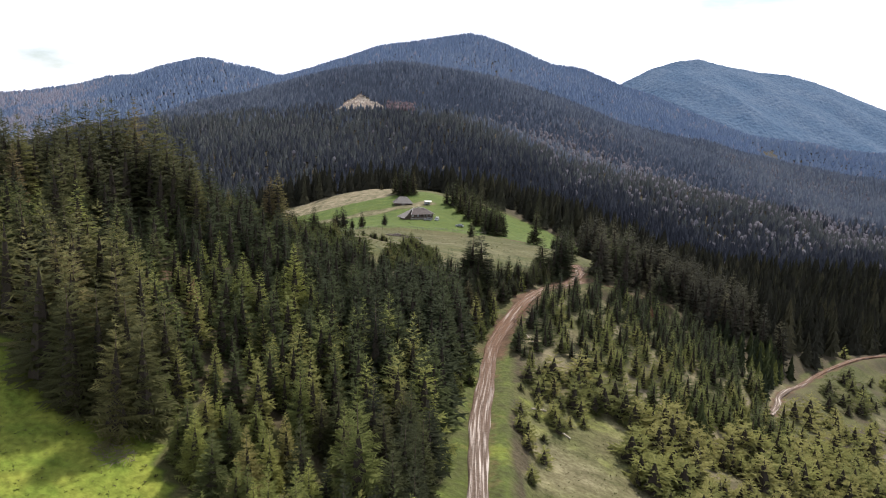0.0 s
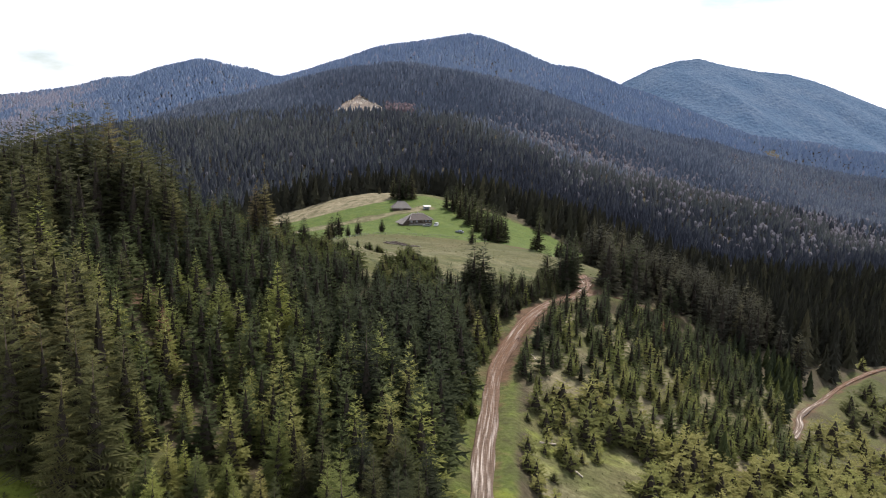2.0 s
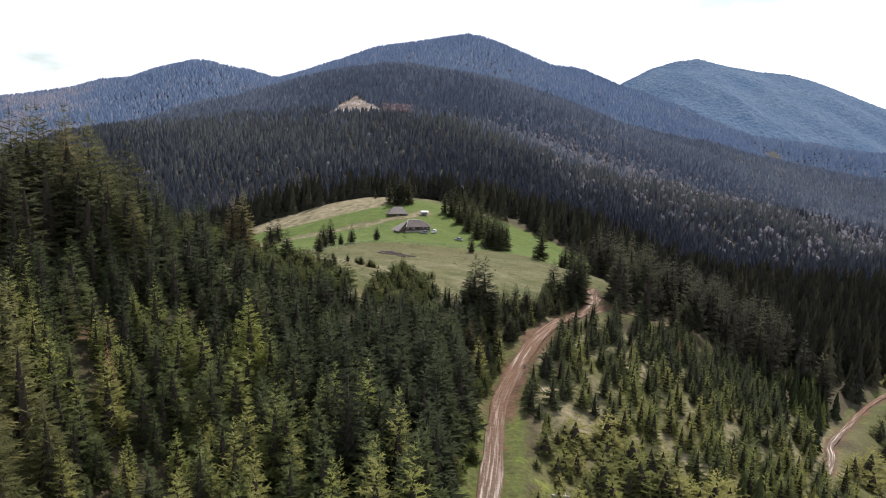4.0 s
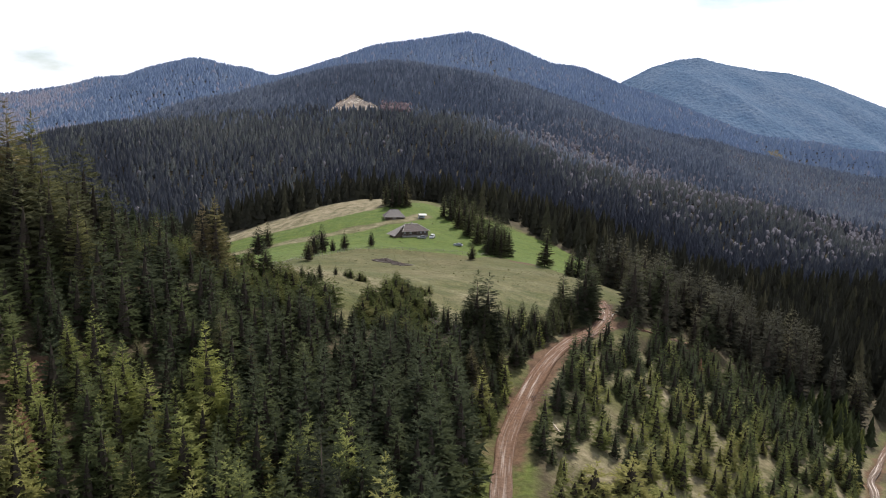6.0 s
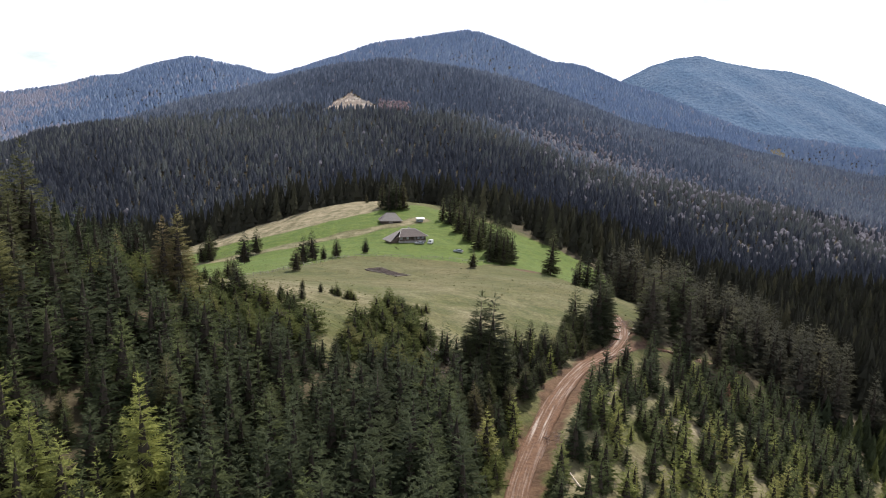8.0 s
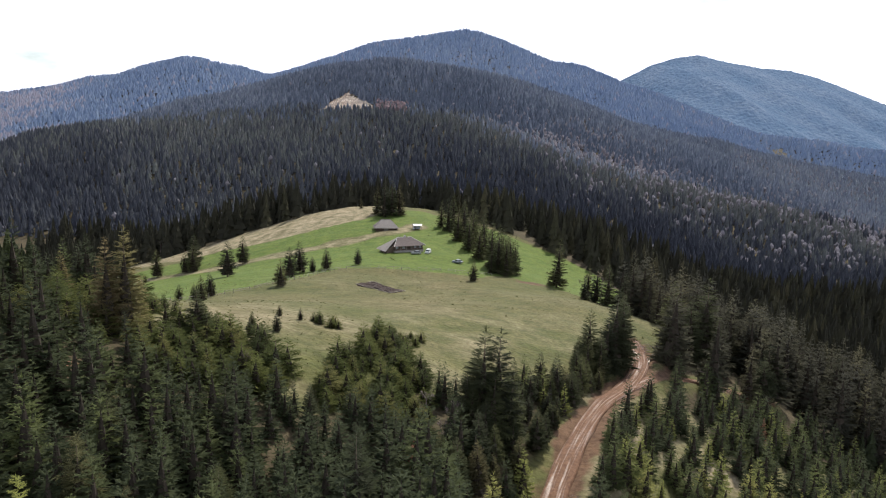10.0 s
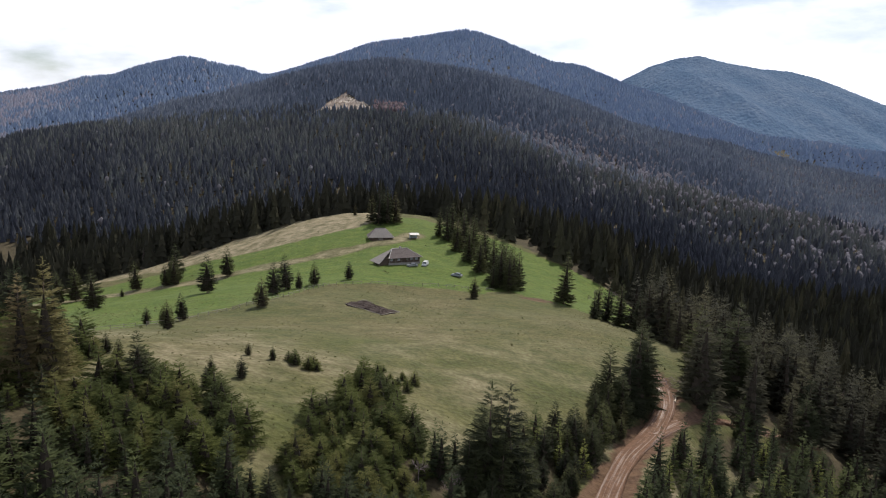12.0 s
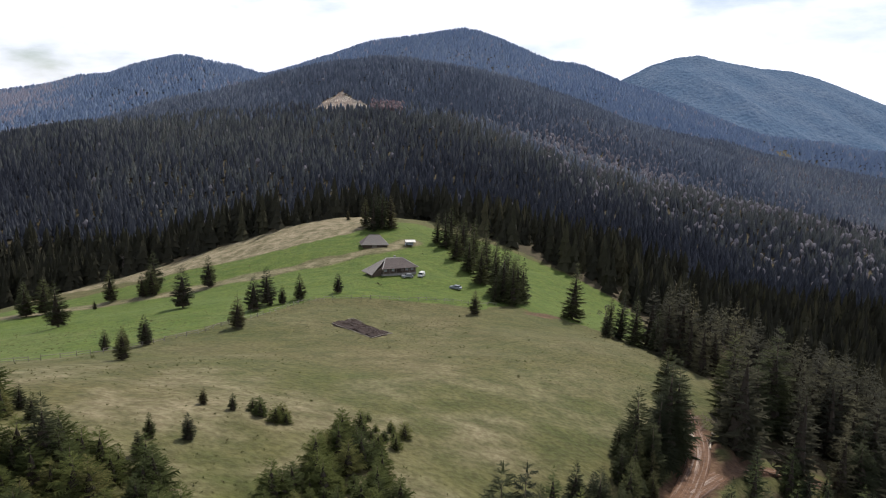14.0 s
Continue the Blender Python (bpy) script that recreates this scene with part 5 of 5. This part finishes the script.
# ---- leafless and dead trees ----
def bare_tree_mesh(seed, levels=4):
    """A leafless broad-leaved tree of unit height: limbs that fork, each a thin three-sided taper."""
    g = np.random.default_rng(seed)
    co, tri = [], []

    def limb(a, d, ln, r, level):
        b = a + d * ln
        side = np.cross(d, [0.3, 0.2, 0.9])
        side /= np.linalg.norm(side)
        other = np.cross(d, side)
        n = len(co)
        for p, rr in ((a, r), (b, r * 0.55)):
            for k in range(3):
                co.append(p + (side * math.cos(2.094 * k) + other * math.sin(2.094 * k)) * rr)
        for k in range(3):
            m = (k + 1) % 3
            tri.extend([(n + k, n + m, n + 3 + m), (n + k, n + 3 + m, n + 3 + k)])
        if level:
            for k in range(4 if level > 1 else 6):
                e = d + g.normal(0, 0.42, 3) + np.array([0, 0, 0.12])
                limb(a + d * ln * g.uniform(0.55, 1.0), e / np.linalg.norm(e), ln * g.uniform(0.5, 0.8), r * 0.5, level - 1)
    limb(np.array([0, 0, 0.22]), np.array([0, 0, 1.0]), 0.20, 0.014, levels)
    return raw_mesh("crown", np.array(co), np.array(tri))


BARE_MESH = [bare_tree_mesh(200 + i) for i in range(4)]
tco, tq = trunk_arrays(0.30, 0.020)
BARE_TRUNK = raw_mesh("trunk", tco, tq, True)
BARE_TRUNK.materials.append(BARK)
for me in BARE_MESH:
    me.materials.append(TWIG)
BARE = [(-27.5, 199.5, 6), (3, 203, 8), (-1.5, 205, 7), (55, 372, 14), (62, 360, 13), (78, 330, 14), (100, 345, 15), (-150, 480, 14), (-162, 476, 13), (-158, 484, 15), (72, 284, 9), (-88, 176, 14),
        (92, 300, 12), (66, 392, 14), (120, 330, 14), (84, 352, 17), (96, 372, 18), (110, 312, 17), (74, 344, 16), (132, 356, 18), (88, 318, 16), (104, 398, 18), (-5, 190, 7), (1, 198, 7)]
for k, (x, y, h) in enumerate(BARE):
    ob = tagged(new("bare_tree"), "leafless broad-leaved tree with purple-grey twigs among spruces", "bare tree", "leafless trees")
    ob.matrix_basis = on(x, y, k * 77, -0.1) @ Matrix.Diagonal((h, h, h, 1))
    part("crown", BARE_MESH[k % 4], None, ob)
    part("trunk", BARE_TRUNK, None, ob)

dead = FULL["mid"][2]
dead_mesh = raw_mesh("crown", dead[0], dead[1])
dead_mesh.materials.append(DRY_NEEDLE)
for x, y, h in ((-44, 133, 9.5), (-2.5, 186, 7), (70, 246, 5), (84, 178, 4.5)):
    ob = tagged(new("dead_spruce"), "dead spruce with reddish brown dry needles", "dead tree", "dead spruces")
    ob.matrix_basis = on(x, y, x * 9, -0.1) @ Matrix.Diagonal((h * 0.8, h * 0.8, h, 1))
    part("trunk", FULL_MESH["mid"][0][0], None, ob)
    part("crown", dead_mesh, None, ob)

# ---- felled trunks, stumps and brushwood ----
FRESH_WOOD = plain("bleached_wood", (0.34, 0.28, 0.22), (0.55, 0.48, 0.40), 2.0, 0.85)


def trunk_piece(name, x, y, length, r, turn, mat, label, group=""):
    ob = tagged(new(name), label, "log", group)
    x2, y2 = x + math.cos(turn) * length, y + math.sin(turn) * length
    bm = bmesh.new()
    beam(bm, (x, y, float(height(x, y)) + r * 0.8), (x2, y2, float(height(x2, y2)) + r * 0.8), r, 8)
    part("stem", bm, mat, ob)
    for k in range(3):
        s = 0.3 + 0.25 * k
        bx, by = x + (x2 - x) * s, y + (y2 - y) * s
        bz = float(height(bx, by)) + r
        bm = bmesh.new()
        beam(bm, (bx, by, bz), (bx + math.cos(turn + 1.2) * 0.7, by + math.sin(turn + 1.2) * 0.7, bz + 0.45), r * 0.25, 5)
        part("branch_stub", bm, mat, ob)
    return ob


for x, y, ln, r, a in ((22.5, 183, 4.5, 0.16, 1.9), (19, 150, 3.5, 0.2, 0.4), (26, 143, 3.0, 0.18, 2.4), (21, 158, 3.2, 0.15, 0.9), (47, 263, 4.2, 0.14, 1.5), (48.5, 260, 3.6, 0.16, 1.2), (51, 266, 5, 0.18, 0.3)):
    trunk_piece("felled_log", x, y, ln, r, a, FRESH_WOOD, "bleached felled log lying beside the dirt road", "felled logs by the road")

co, tri, n0 = [], [], 0
BRUSH = [(-41.5, 97.5, 2.6, 160), (52.5, 270, 4.5, 260), (66, 270, 4.0, 160), (70, 260, 5.0, 160), (24, 172, 4.0, 120), (7, 200, 3.0, 100), (21, 196, 3.0, 120), (29, 207, 3.0, 100)]
for x, y, spread, count in BRUSH:
    for k in range(count):
        a, d = rng.uniform(0, 6.283), spread * math.sqrt(rng.uniform(0, 1))
        p = np.array([x + math.cos(a) * d, y + math.sin(a) * d * 0.8, 0])
        p[2] = float(height(p[0], p[1])) + rng.uniform(0.0, 0.5)
        q = rng.normal(0, 1, 3) * np.array([1, 1, 0.3])
        q = q / np.linalg.norm(q) * rng.uniform(0.5, 1.6)
        w = np.array([-q[1], q[0], 0.2]) * 0.05
        co += [p, p + w, p + q, p + np.array([0, 0, 0.06])]
        tri += [(n0, n0 + 1, n0 + 2), (n0, n0 + 2, n0 + 3), (n0 + 1, n0 + 3, n0 + 2)]
        n0 += 4
me = raw_mesh("brushwood", np.array(co), np.array(tri))
me.materials.append(plain("brushwood", (0.09, 0.065, 0.06), (0.20, 0.155, 0.14), 1.0, 0.95))
tagged(new("brushwood", me), "heaps of dry branches and sticks on the forest floor", "brushwood", kind="stuff")

# the felled patch high on the mountain: bleached stems that lie down the slope
co, tri, n0 = [], [], 0
fx, fy = scatter(-195, -100, 1080, 1242, 3.2)
ok = inside(FELLED, fx, fy)
for x, y in zip(fx[ok], fy[ok]):
    a = rng.normal(-1.2, 0.5)
    ln = rng.uniform(4, 10)
    p = np.array([x, y, float(height(x, y)) + 0.5])
    q = np.array([x + math.cos(a) * ln, y + math.sin(a) * ln, 0])
    q[2] = float(height(q[0], q[1])) + 0.6
    w = np.array([0.45 * math.sin(a), -0.45 * math.cos(a), 0])
    co += [p - w, p + w, q + w * 0.6, q - w * 0.6, p + np.array([0, 0, 0.6]), q + np.array([0, 0, 0.4])]
    tri += [(n0, n0 + 4, n0 + 5), (n0, n0 + 5, n0 + 3), (n0 + 1, n0 + 2, n0 + 5), (n0 + 1, n0 + 5, n0 + 4)]
    n0 += 6
me = raw_mesh("felled_stems", np.array(co), np.array(tri))
me.materials.append(plain("bleached_stems", (0.20, 0.15, 0.11), (0.62, 0.56, 0.48), 0.05, 0.9, space="World"))
tagged(new("felled_stems", me), "bleached felled stems on the cleared mountain patch", "felled stems", kind="stuff")

# ---- grass tufts and molehills ----
TUFT = foliage("tussocks", (0.070, 0.070, 0.028), (0.110, 0.115, 0.045), (0.160, 0.145, 0.070), (0.200, 0.170, 0.100), "tint")


def tuft_arrays(seed):
    g = np.random.default_rng(seed)
    co, tri = [], []
    for k in range(7):
        a, r = g.uniform(0, 6.283), g.uniform(0.2, 0.9)
        p = np.array([math.cos(a) * r * 0.5, math.sin(a) * r * 0.5, 0])
        q = p + np.array([math.cos(a) * r * 0.8, math.sin(a) * r * 0.8, g.uniform(0.4, 1.0)])
        w = np.array([-math.sin(a), math.cos(a), 0]) * 0.22
        co += [p - w, p + w, q]
        tri.append((3 * k, 3 * k + 1, 3 * k + 2))
    return np.array(co), np.array(tri)


tx, ty = scatter(-150, 75, 190, 480, 1.9)
ok = inside(MEADOW, tx, ty) & (rng.uniform(0, 1, len(tx)) < np.where(ty < 360, 0.5, 0.2) * smooth(-0.3, 0.7, fbm(tx, ty, 22, 3, 41)) * 1.6) & ~inside(PLOT, tx, ty) & (np.hypot(tx + 18, ty - 396) > 12)
ex, ey = scatter(8, 150, 100, 260, 1.6)
ok2 = inside(YOUNG, ex, ey) & (rng.uniform(0, 1, len(ex)) < 0.8) & (along(ROAD, ex, ey)[0] > 3.2)
wx, wy = scatter(-95, -36, 78, 118, 1.4)
ok3 = inside(WEST_GRASS, wx, wy)
tx, ty = np.concatenate([tx[ok], ex[ok2], wx[ok3]]), np.concatenate([ty[ok], ey[ok2], wy[ok3]])
n = len(tx)
woods("grass_tussocks", np.stack([tx, ty, height(tx, ty) - 0.03, rng.uniform(0.10, 0.24, n) * np.where(rng.uniform(0, 1, n) < 0.03, 2.0, 1), rng.uniform(1.4, 3.0, n), rng.beta(0.8, 1.0, n)], -1),
      [tuft_arrays(300 + i) for i in range(5)], TUFT, "tussocks of dry and green grass")
